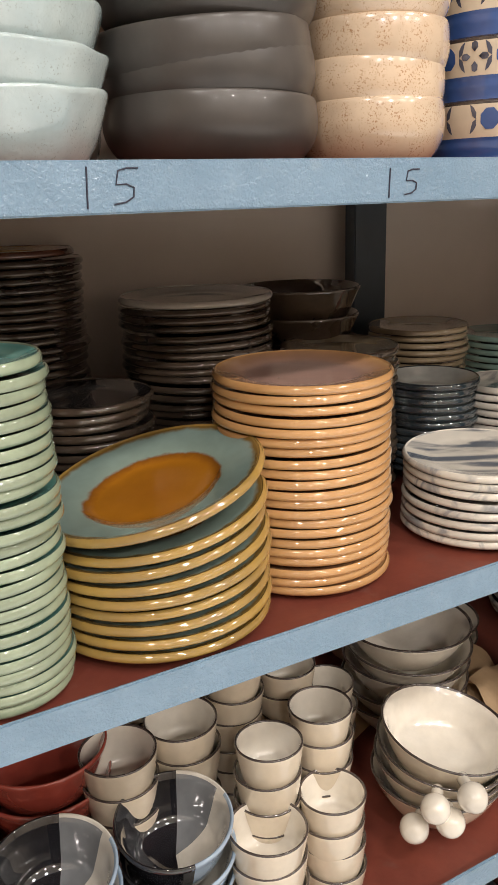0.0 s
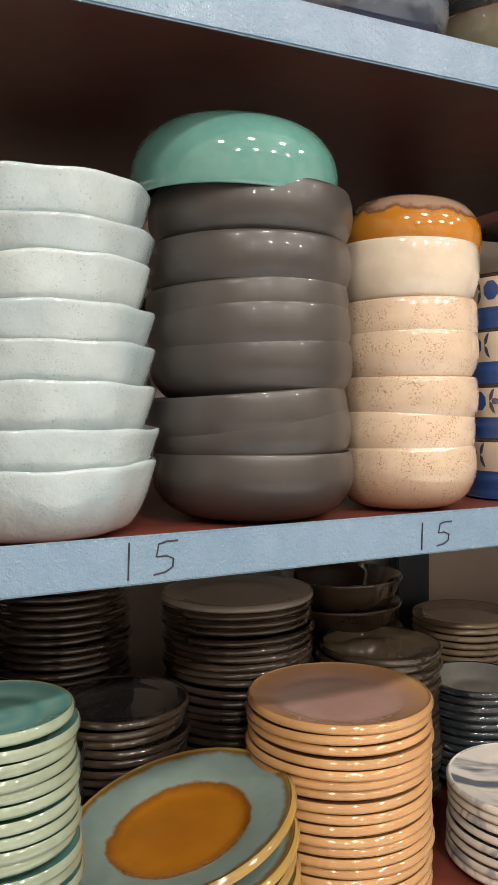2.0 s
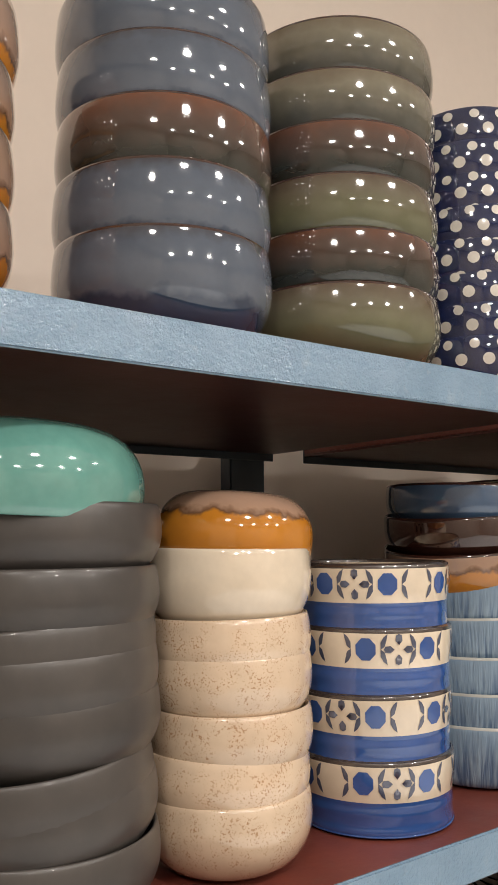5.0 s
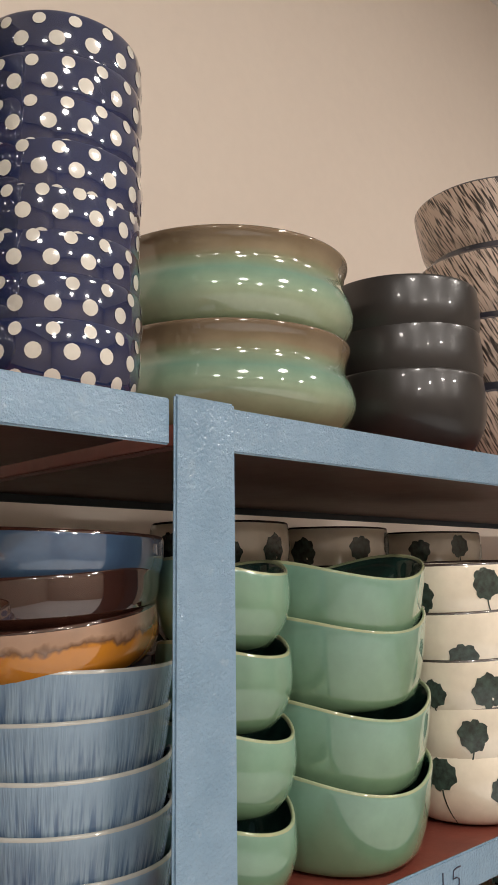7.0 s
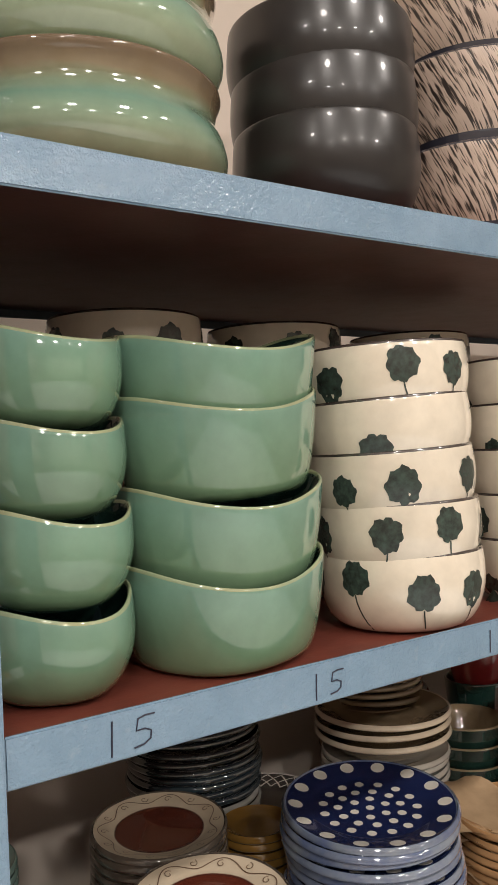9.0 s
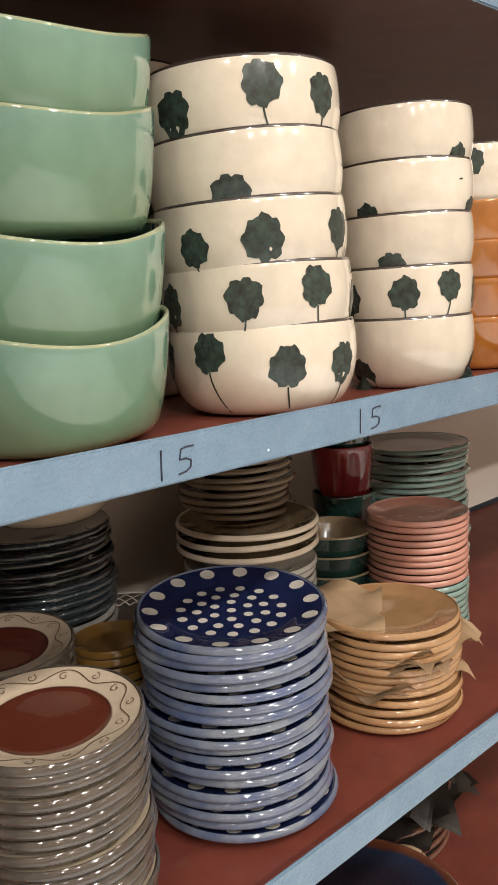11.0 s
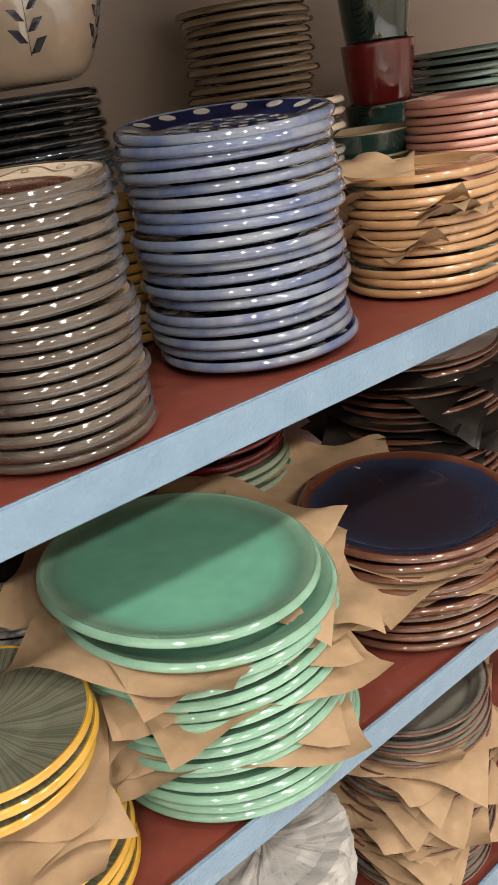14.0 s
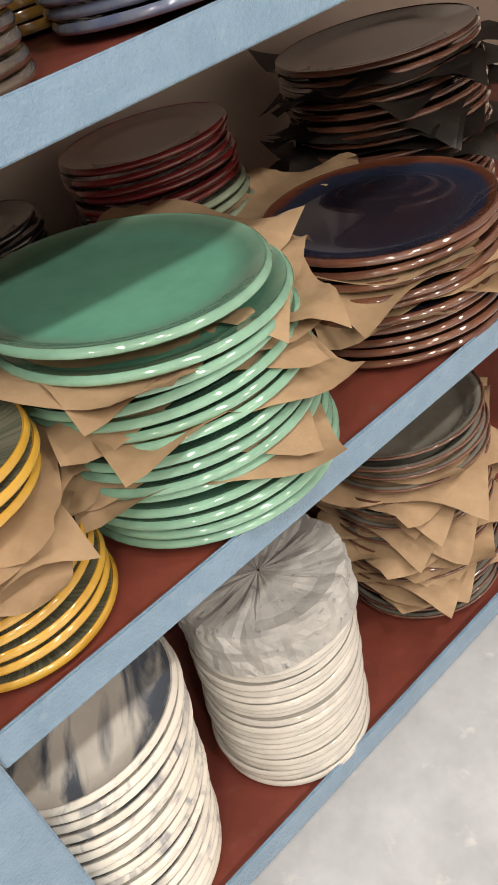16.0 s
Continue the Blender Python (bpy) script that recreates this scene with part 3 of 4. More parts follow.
def dotted_bowl(R, h):
    bm = bmesh.new()
    prof = bowl_profile(R, h, foot=0.82, belly=0.78)
    lathe(bm, prof)
    for row, v in enumerate((0.013, 0.034, 0.052)):
        for k in range(16):
            decal_wall(bm, prof, R, disc(0.0069 if row < 2 else 0.0058, 12), (k + 0.5 * (row % 2)) * 2 * math.pi * R / 16, v, 3)
    return mesh_of("bowl", bm, ["navy", "navy", "navy", "dot"])


pile("bowl", dotted_bowl(0.077, 0.062), 0.971, 0.765, z4, 8, 0.0385, "navy bowl with white polka dots, in a tall stack", "bowl", "polka dot bowls", lean=1.2)


def big_pot():
    pts = [(0.0, 0.003, 0), (0.085, 0.003, 0), (0.09, 0.0, 0), (0.118, 0.014, 0), (0.137, 0.042, 0), (0.135, 0.066, 0), (0.128, 0.082, 0), (0.1295, 0.1, 0), (0.1335, 0.112, 1), (0.131, 0.116, 1), (0.126, 0.112, 2),
           (0.115, 0.085, 2), (0.125, 0.06, 2), (0.128, 0.04, 2), (0.09, 0.012, 2), (0.0, 0.01, 2)]
    bm = bmesh.new()
    lathe(bm, smooth_profile([(r * 1.1, z, s) for r, z, s in pts]), 64)
    return mesh_of("bowl", bm, ["pot", "pot", "pot"])


pile("bowl", big_pot(), 1.245, 0.842, z4, 2, 0.100, "wide celadon green bowl with brown shoulder and throwing rings", "bowl", "celadon bowls", lean=0.8)
pile("bowl", bowl("bowl", 0.109, 0.112, ["black"] * 3, foot=0.45, belly=0.75), 1.533, 0.795, z4, 3, 0.062, "satin black bowl, nested in a stack of three", "bowl", "black bowls", lean=1.0)


def fur_bowl():
    bm = bmesh.new()
    prof = smooth_profile([(0.0, 0.003, 0), (0.09, 0.003, 3), (0.095, 0.0, 3), (0.099, 0.006, 3), (0.105, 0.024, 0), (0.115, 0.05, 0), (0.123, 0.1, 0), (0.124, 0.116, 1), (0.12, 0.118, 1), (0.116, 0.115, 2), (0.104, 0.05, 2), (0.085, 0.012, 2), (0.0, 0.01, 2)])
    lathe(bm, prof, 64)
    return mesh_of("bowl", bm, ["fur", "furband", "brown", "furband"])


pile("bowl", fur_bowl(), 1.792, 0.788, z4, 4, 0.110, "cream bowl with brushed brown strokes and dark base band", "bowl", "brushed bowls", lean=0.8, turn=-90)
pile("bowl", bowl("bowl", 0.085, 0.1, ["teal", "cream", "cream"], foot=0.7, belly=0.6), 2.09, 0.80, z4, 2, 0.08, "pale green glazed bowl on the top shelf", "bowl", "pale green bowls")
pile("bowl", bowl("bowl", 0.085, 0.1, ["pink", "cream", "cream"], foot=0.7, belly=0.6), 2.09, 0.80, z4 + 0.16, 2, 0.06, "salmon pink glazed bowl in a stack", "bowl", "pink bowls")

# ---- bowl shelf ----


def chip(r, z, a):
    k = 1 + 0.012 * math.sin(5 * a + 1) + 0.008 * math.sin(11 * a)
    return r * k, z * (1 + 0.012 * math.sin(3 * a) + 0.01 * math.sin(9 * a))


pile("bowl", bowl("bowl", 0.1, 0.062, ["white"] * 3, warp=chip, foot=0.56, belly=0.64), 0.222, 0.776, z3, 8, 0.033, "pale aqua white speckled bowl with uneven hammered rim", "bowl", "aqua white bowls", lean=1.8)
pile("bowl", bowl("bowl", 0.101, 0.066, ["grey"] * 3, foot=0.5, belly=0.8), 0.432, 0.788, z3, 8, 0.0375, "matt charcoal grey bowl in a tall stack", "bowl", "charcoal bowls", lean=1.2, rims=(0.066, 0.107, 0.124, 0.172, 0.204, 0.226, 0.264, 0.313), tilts={2: (0, -4), 5: (0, -4)})
top = z3 + 0.302
put("bowl", bowl("bowl", 0.102, 0.074, ["aqua"] * 3, flip=True, foot=0.56, belly=0.8), 0.415, 0.788, top, "turquoise bowl turned upside down on the charcoal stack", "bowl", "", (1, 2.5))
spk = bowl("bowl", 0.076, 0.066, ["speck"] * 3, foot=0.5, belly=0.8)
pile("bowl", spk, 0.612, 0.774, z3, 5, 0.046, "cream bowl with brown speckles, stacked", "bowl", "speckled bowls", lean=1.0, rims=(0.066, 0.103, 0.138, 0.186, 0.217))
put("bowl", bowl("bowl", 0.077, 0.076, ["cream"] * 3, foot=0.5, belly=0.8), 0.612, 0.774, z3 + 0.2, "plain cream bowl on top of the speckled stack", "bowl", "", (0.5, 0.5))
put("bowl", bowl("bowl", 0.075, 0.06, ["ambers", "brown", "brown"], flip=True, foot=0.5, belly=0.8), 0.622, 0.78, z3 + 0.267, "amber bowl with brown drips, upside down on a stack", "bowl", "", (1.5, 3))


def pattern_cup(R, h):
    """Cream band with cobalt hexagons and dark leaves above a cobalt foot band."""
    bm = bmesh.new()
    prof = smooth_profile([(0.0, 0.003, 3), (R * 0.9, 0.003, 3), (R * 0.94, 0.0, 3), (R * 0.965, 0.004, 3), (R * 0.955, 0.010, 3), (R * 0.957, 0.016, 3), (R * 0.965, 0.022, 3), (R * 0.958, 0.028, 3), (R * 0.964, 0.0325, 0), (R * 0.985, 0.045, 0), (R, h - 0.004, 1), (R - 0.002, h, 1), (R - 0.004, h - 0.003, 2), (R * 0.92, 0.03, 2), (R * 0.8, 0.006, 2), (0.0, 0.006, 2)])
    lathe(bm, prof)
    v, n = 0.051, 8
    hexa = [(0.0105 * math.cos(a), 0.0115 * math.sin(a)) for a in [k * math.pi / 4 + math.pi / 8 for k in range(8)]]
    leaf = [(-0.002, -0.006), (0.002, -0.003), (0.004, 0.004), (0.005, 0.009), (0.001, 0.006), (-0.002, 0.001)]
    petal = [(0, 0), (0.0035, 0.004), (0.003, 0.009), (0, 0.0105), (-0.003, 0.009), (-0.0035, 0.004)]
    step = 2 * math.pi * R / n
    for k in range(n):
        u = k * step
        decal_wall(bm, prof, R, hexa, u, v, 3)
        for s in (-1, 1):
            for w in (-1, 1):
                decal_wall(bm, prof, R, [(s * p, w * q) for p, q in leaf][:: s * w], u + s * 0.0165, v + w * 0.0058, 4)
        if k % 2 == 0:
            for w in (0, 1.57, 3.14, 4.71):
                decal_wall(bm, prof, R, [(p * math.cos(w) - q * math.sin(w), p * math.sin(w) + q * math.cos(w)) for p, q in petal], u + step / 2 - 0.0045 * math.sin(w), v + 0.0045 * math.cos(w), 4, 0.0007)
    return mesh_of("bowl", bm, ["cream", "brownline", "cream", "bluepat", "patdark"])


pile("bowl", pattern_cup(0.083, 0.07), 0.806, 0.785, z3, 4, 0.0625, "cream straight bowl with cobalt blue band and painted flowers", "bowl", "blue patterned bowls", lean=0.7)
flu = bowl("bowl", 0.104, 0.07, ["bluefl", "paleblue", "blueplain"], foot=0.78, belly=0.6)
pile("bowl", flu, 1.017, 0.815, z3, 5, 0.0405, "fluted blue bowl with paler streaked rim", "bowl", "fluted blue bowls", lean=1.3, turn=-90)
TL = {"ambers": ("amber bowl with brown drip glaze, tilted on the stack", 0.225, (3, -8)), "brown": ("dark oxblood brown bowl on a stack", 0.262, (2, -5)), "blueplain": ("steel blue glossy bowl on top of a stack", 0.292, (1, 2))}
for k, (lab, dz, tl) in TL.items():
    put("bowl", bowl("bowl", 0.1, 0.058, [k, "brown", "brown"], foot=0.6, belly=0.7), 1.006, 0.815, z3 + dz - 0.006, lab, "bowl", "", tl)


def wavy(amp, sq, ph):
    def w(r, z, a):
        return r * (1 + sq * math.cos(4 * a + 0.5)), z + amp * math.cos(2 * a + ph) * max(z - 0.03, 0) / 0.06
    return w


gs = bowl("bowl", 0.072, 0.084, ["green", "greenlip", "bottle"], warp=wavy(0.009, 0.03, 0.4), foot=0.45, belly=0.75)
pile("bowl", gs, 1.172, 0.77, z3, 4, 0.0765, "sage green glazed bowl with wavy rim, in a stack", "bowl", "small sage bowls", lean=2.0, turn=20)
gb = bowl("bowl", 0.106, 0.096, ["green", "greenlip", "bottle"], warp=wavy(0.011, 0.025, 2.6), foot=0.66, belly=0.68)
pile("bowl", gb, 1.352, 0.772, z3, 4, 0.07, "large sage green bowl with soft wavy rim", "bowl", "large sage bowls", lean=2.2, tilts={2: (-1, -3), 3: (0, -2)}, turn=250, rims=(0.107, 0.181, 0.268, 0.324))


def poppy_bowl(R, h, seed, bare=False):
    rng = random.Random(seed)
    bm = bmesh.new()
    prof = bowl_profile(R, h, foot=0.68, belly=0.8)
    lathe(bm, prof)
    n = 3 if bare else 8
    for k in range(n):
        u = (k + rng.uniform(-0.15, 0.15)) * 2 * math.pi * R / n
        v = h * rng.uniform(0.52, 0.74) if not bare else h * rng.uniform(0.2, 0.4)
        s = rng.uniform(1.3, 1.6)
        blob = [(0.0118 * (1 + 0.075 * math.sin(8 * a + k) + 0.05 * math.sin(3 * a + 2 * k) + 0.035 * math.sin(17 * a)) * s * math.cos(a), 0.0128 * (1 + 0.075 * math.sin(8 * a + k) + 0.05 * math.sin(3 * a + 2 * k) + 0.035 * math.sin(17 * a)) * s * math.sin(a)) for a in [2 * math.pi * i / 36 for i in range(36)]]
        blob = [(p, min(q, h - 0.006 - v)) for p, q in blob]
        decal_wall(bm, prof, R, blob, u, v, 3)
        if not bare:
            lean = rng.uniform(-0.022, 0.03)
            for j in range(6):
                f0, f1 = j / 6, (j + 1) / 6
                va, vb = v - 0.012 * s - f0 * (v - 0.014), v - 0.012 * s - f1 * (v - 0.014)
                if vb < 0.004:
                    break
                ua, ub = u + lean * f0 ** 1.6, u + lean * f1 ** 1.6
                stem = [bm.verts.new(((wall_radius(prof, vv) + 0.0006) * math.cos(uu / R), (wall_radius(prof, vv) + 0.0006) * math.sin(uu / R), vv)) for uu, vv in ((ua - 0.0009, va), (ub - 0.0009, vb), (ub + 0.0009, vb), (ua + 0.0009, va))]
                f = bm.faces.new(stem)
                f.material_index = 103
    return mesh_of("bowl", bm, ["poppybowl", "brownline", "poppybowl", "flower"])


PL = "ivory bowl with brushed black-green flowers and thin stems"
PB = "plain ivory bowl with dark rim line, a few petals low down"
pop, popb = poppy_bowl(0.096, 0.088, 3), poppy_bowl(0.096, 0.088, 5, True)
for i, (m, tl) in enumerate(((pop, (0, 0)), (pop, (0.5, -1)), (pop, (0, -3)), (popb, (-0.5, -3.5)), (pop, (0, -2)))):
    put("bowl", m, 1.592 - 0.003 * i, 0.76, z3 + 0.0575 * i, PL if m is pop else PB, "bowl", "flowered ivory bowls", tl, 12 + 67 * i)
pop2, pop2b = poppy_bowl(0.08, 0.082, 8), poppy_bowl(0.08, 0.082, 9, True)
for i, m in enumerate((pop2b, pop2, pop2b, pop2b, pop2b)):
    put("bowl", m, 1.825, 0.748, z3 + 0.057 * i, PL if m is pop2 else PB, "bowl", "flowered ivory bowls", (0, -1), 40 + 83 * i)
pile("bowl", bowl("bowl", 0.08, 0.07, ["orange"] * 3, foot=0.75, belly=0.6), 2.035, 0.785, z3, 4, 0.05, "burnt orange glazed bowl in a stack", "bowl", "orange bowls")
put("bowl", pop2, 2.035, 0.785, z3 + 0.21, PL, "bowl", "flowered ivory bowls", (0, 0), 80)
for x, y, dz in ((1.36, 0.985, 0), (1.60, 1.0, 0), (0.33, 1.08, 0), (1.87, 1.0, 0)):
    for i in range(6):
        put("bowl", pop if i != 2 else popb, x, y, z3 + 0.057 * i, PL if i != 2 else PB, "bowl", "flowered ivory bowls")

# ---- plate shelf, first bay ----
pile("plate", plate("plate", 0.068, 0.014, ["celadon", "celadon", "celtop"]), 0.172, 0.742, z2, 27, 0.0112, "grey-green plate with turquoise ringed top, tall stack", "plate", "turquoise plates", jitter=0.003, lean=0.8)
amb = plate("plate", 0.119, 0.018, ["ambside", "ambedge", "ambtop"], well=0.55)
pile("plate", amb, 0.352, 0.787, z2, 8, 0.0155, "ochre-edged plate with blue-green rim and amber well", "plate", "amber plates", jitter=0.003, tilts={i: (0.1 * i, -1.3 * i) for i in range(8)})
put("plate", plate("plate", 0.119, 0.03, ["ambside", "ambedge", "ambtop"], well=0.5), 0.352, 0.782, z2 + 0.127, "ochre-edged plate with amber well, tilted on top", "plate", "amber plates", (0.5, -14))
pile("plate", plate("plate", 0.102, 0.014, ["terra", "terra", "terratop"]), 0.545, 0.806, z2, 21, 0.0112, "tan terracotta plate with blush top, in a tall stack", "plate", "terracotta plates", jitter=0.0025, lean=0.6)
pile("plate", plate("plate", 0.1, 0.014, ["marble2", "marble2", "marble"]), 0.80, 0.775, z2, 8, 0.0125, "white plate with grey marbled swirls", "plate", "marbled plates", lean=0.8)
brn = plate("plate", 0.107, 0.014, ["brn", "brn", "brntop"])
t = pile("plate", brn, 0.557, 1.09, z2, 25, 0.0112, "dark brown glazed plate in a tall stack", "plate", "brown plates", far=True, jitter=0.004, lean=1)
put("plate", plate("plate", 0.108, 0.014, ["marble_edge", "marble_edge", "brntop"]), 0.557, 1.09, t, "black topped plate with pale rim on the brown stack", "plate", "")
pile("plate", plate("plate", 0.088, 0.014, ["tan", "brn", "tan"]), 0.75, 1.02, z2, 18, 0.0115, "stone tan plate with dark speckled edge", "plate", "tan plates", far=True, jitter=0.003)
pile("bowl", plate("bowl", 0.072, 0.03, ["slate", "slate", "paleblue"], well=0.5), 0.88, 0.965, z2, 12, 0.0115, "slate dish with pale stone inside, stacked", "bowl", "slate dishes", jitter=0.003)
pile("plate", plate("plate", 0.065, 0.014, ["marble_edge", "marble_edge", "marble"]), 0.985, 0.915, z2, 12, 0.0118, "small white plate with dark swirls", "plate", "small white plates", jitter=0.003)
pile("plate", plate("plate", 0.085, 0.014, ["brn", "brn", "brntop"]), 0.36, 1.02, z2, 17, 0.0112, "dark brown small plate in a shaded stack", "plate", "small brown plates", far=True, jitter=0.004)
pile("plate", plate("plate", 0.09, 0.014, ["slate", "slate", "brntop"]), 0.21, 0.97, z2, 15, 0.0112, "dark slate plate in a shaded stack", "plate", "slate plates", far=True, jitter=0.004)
pile("plate", plate("plate", 0.085, 0.014, ["brn", "tan", "tan"]), 0.99, 1.12, z2, 18, 0.0112, "tan rimmed brown plate at the back", "plate", "back brown plates", far=True, jitter=0.003)
pile("plate", plate("plate", 0.08, 0.014, ["slate", "teal", "teal"]), 1.14, 1.06, z2, 16, 0.0112, "dark green plate with grey-green top", "plate", "back green plates", far=True, jitter=0.003)
pile("bowl", bowl("bowl", 0.1, 0.07, ["brn", "brn", "brn"]), 0.78, 1.17, z2, 6, 0.042, "dark brown bowl in the rear row", "bowl", "rear brown bowls")

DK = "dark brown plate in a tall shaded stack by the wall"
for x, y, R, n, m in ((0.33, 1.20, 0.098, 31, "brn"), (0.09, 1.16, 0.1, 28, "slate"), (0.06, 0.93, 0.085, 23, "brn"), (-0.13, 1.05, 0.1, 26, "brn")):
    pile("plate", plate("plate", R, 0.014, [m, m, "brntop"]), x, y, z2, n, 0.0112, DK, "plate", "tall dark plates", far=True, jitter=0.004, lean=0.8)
put("plate", plate("plate", 0.09, 0.014, ["brn", "rust", "mustard"]), 0.33, 1.20, z2 + 31 * 0.0112, "dark plate with ochre top on the tall brown stack", "plate", "")

# ---- plate shelf, second bay ----


def scroll_plate(R=0.083, h=0.014):
    bm = bmesh.new()
    prof = plate_profile(R, h)
    lathe(bm, prof)
    for k in range(7):
        a0 = 2 * math.pi * k / 7
        line = []
        for i in range(19):
            q = i / 18
            a = a0 + q * 2 * math.pi / 7
            r = R * (0.81 + 0.075 * math.sin(q * 2 * math.pi))
            line.append((r * math.cos(a), r * math.sin(a)))
        strip_top(bm, prof, line, 0.0011, 3)
        for s, f in ((1, 0.30), (-1, 0.8)):
            ac, rc = a0 + f * 2 * math.pi / 7, R * (0.81 - s * 0.02)
            sp = [(rc * math.cos(ac) + (0.0052 - 0.0004 * i) * math.cos(i * 0.62 * s), rc * math.sin(ac) + (0.0052 - 0.0004 * i) * math.sin(i * 0.62 * s)) for i in range(11)]
            strip_top(bm, prof, sp, 0.001, 3)
    return mesh_of("plate", bm, ["scredge", "scredge", "scroll", "scrline"])


scr = scroll_plate()
SL = "brown plate with cream scroll-painted rim, in a stack"
pile("plate", scr, 1.316, 0.764, z2, 18, 0.0118, SL, "plate", "scroll plates", jitter=0.003, lean=0.6, tilts={17: (3, -1)})
pile("plate", scr, 1.362, 0.955, z2, 18, 0.0112, SL, "plate", "scroll plates", jitter=0.003, lean=0.6, tilts={17: (3, -1)})


def dotted_plate(R=0.105, h=0.017):
    bm = bmesh.new()
    prof = plate_profile(R, h, well=0.6)
    lathe(bm, prof)
    for r, n, s in ((0.0, 1, 0.0052), (0.2, 6, 0.0052), (0.36, 11, 0.0054), (0.53, 15, 0.0056), (0.84, 14, 0.0088)):
        for k in range(n):
            a = 2 * math.pi * (k + r) / n
            decal_top(bm, prof, [(R * r * math.cos(a) + p, R * r * math.sin(a) + q) for p, q in disc(s, 14)], 3)
    return mesh_of("plate", bm, ["dotedge", "dotedge", "navy", "dot"])


pile("plate", dotted_plate(), 1.562, 0.80, z2, 19, 0.0118, "navy plate with white dots and grey-blue edge", "plate", "polka dot plates", jitter=0.005, lean=0.8, tilts={17: (2, -1), 18: (4, -2)})


def paper(side, seed, mat="kraft"):
    rng = random.Random(seed)
    bm = bmesh.new()
    n = 12
    g = [[None] * (n + 1) for _ in range(n + 1)]
    ph = [rng.uniform(0, 6.28) for _ in range(4)]
    cr = [rng.uniform(-0.5, 1.0) for _ in range(4)]
    for i in range(n + 1):
        for j in range(n + 1):
            u, v = i / n - 0.5, j / n - 0.5
            rr = math.hypot(u, v)
            q = cr[(u > 0) + 2 * (v > 0)]
            droop = -max(rr - 0.42, 0) * side * 0.36 * q
            z = droop + 0.0022 * math.sin(9 * u + ph[0]) * math.sin(8 * v + ph[1]) * min(1, rr * 2.2) + max(rr - 0.40, 0) * 0.06 * math.sin(12 * u + 9 * v + ph[2])
            g[i][j] = bm.verts.new((u * side, v * side * 0.92, z))
    for i in range(n):
        for j in range(n):
            f = bm.faces.new((g[i][j], g[i + 1][j], g[i + 1][j + 1], g[i][j + 1]))
            f.smooth = True
    return mesh_of("paper_sheet", bm, [mat])


def wrapped_pile(mesh, R, x, y, z, n, pitch, plabel, group, side, first=1, every=1, drift=(0, 0), tilts=(), top_sheet=False, seed=0, turn0=None, mat="kraft"):
    """Plates with kraft paper sheets between them."""
    sheets = [paper(side * R, seed + k, mat) for k in range(4)]
    hue = "creased brown kraft" if mat == "kraft" else "crumpled near-black"
    tl = dict(tilts)
    for i in range(n):
        px, py = x + drift[0] * i + RNG.uniform(-0.004, 0.004), y + drift[1] * i + RNG.uniform(-0.004, 0.004)
        t = tl.get(i, (RNG.uniform(-1, 1), RNG.uniform(-1, 1)))
        put("plate", mesh, px, py, z + i * pitch, plabel, "plate", group, t)
        if i % every == 0 and i * pitch > 0.035 and (i < n - 1 or top_sheet):
            put("paper_sheet", sheets[i % 4], px + RNG.uniform(-0.012, 0.012), py + RNG.uniform(-0.012, 0.012), z + (i + 1) * pitch + 0.003, hue + " paper sheet between stacked plates", "paper", "kraft sheets", (t[0] + RNG.uniform(-2, 2), t[1] + RNG.uniform(-2, 2)), RNG.uniform(0, 90) if turn0 is None else turn0 + RNG.uniform(-22, 22))


wrapped_pile(plate("plate", 0.094, 0.014, ["kplate", "kplate", "kplate"]), 0.094, 1.838, 0.795, z2, 11, 0.0112, "caramel glazed plate stacked with brown paper", "caramel plates", 1.9, top_sheet=False, seed=10)
put("plate", plate("plate", 0.094, 0.014, ["kplate", "kplate", "kplate"]), 1.838, 0.795, z2 + 0.1242, "caramel glazed plate on a stack", "plate", "caramel plates")
put("paper_sheet", paper(0.15, 31), 1.785, 0.85, z2 + 0.139, "folded brown kraft paper lying on plates", "paper", "kraft sheets", (8, 0), 40)
shl = plate("bowl", 0.112, 0.035, ["tan", "cream", "tan"], well=0.6)
pile("plate", plate("plate", 0.105, 0.014, ["teal", "marble_edge", "marble_edge"]), 1.838, 1.062, z2, 13, 0.0118, "white edged plate under the shell dishes", "plate", "white edged plates", far=True, jitter=0.003)
pile("bowl", shl, 1.838, 1.062, z2 + 0.152, 3, 0.017, "beige dish with fluted pale rim", "bowl", "beige dishes", lean=0.8)
pile("plate", plate("plate", 0.085, 0.014, ["teal"] * 3), 2.105, 0.935, z2, 7, 0.0112, "dusty teal plate under pink plates", "plate", "teal plates", lean=0.4)
pile("plate", plate("plate", 0.085, 0.014, ["pink"] * 3), 2.105, 0.935, z2 + 0.0784, 10, 0.0112, "salmon pink plate in a neat stack", "plate", "pink plates", lean=0.4)
pile("plate", plate("plate", 0.049, 0.014, ["tan", "mustard", "mustard"]), 1.512, 0.965, z2, 14, 0.0112, "small mustard plate in a stack", "plate", "mustard plates", lean=0.6)


def net_plate(R=0.095, h=0.018):
    bm = bmesh.new()
    prof = plate_profile(R, h, well=0.55)
    lathe(bm, prof)
    for k in range(24):
        a = 2 * math.pi * k / 24
        for s in (-1, 1):
            strip_top(bm, prof, [(R * (0.62 + 0.055 * i) * math.cos(a + s * 0.075 * i), R * (0.62 + 0.055 * i) * math.sin(a + s * 0.075 * i)) for i in range(7)], 0.0022, 3)
    return mesh_of("plate", bm, ["brntop", "marble_edge", "brntop", "dot"])


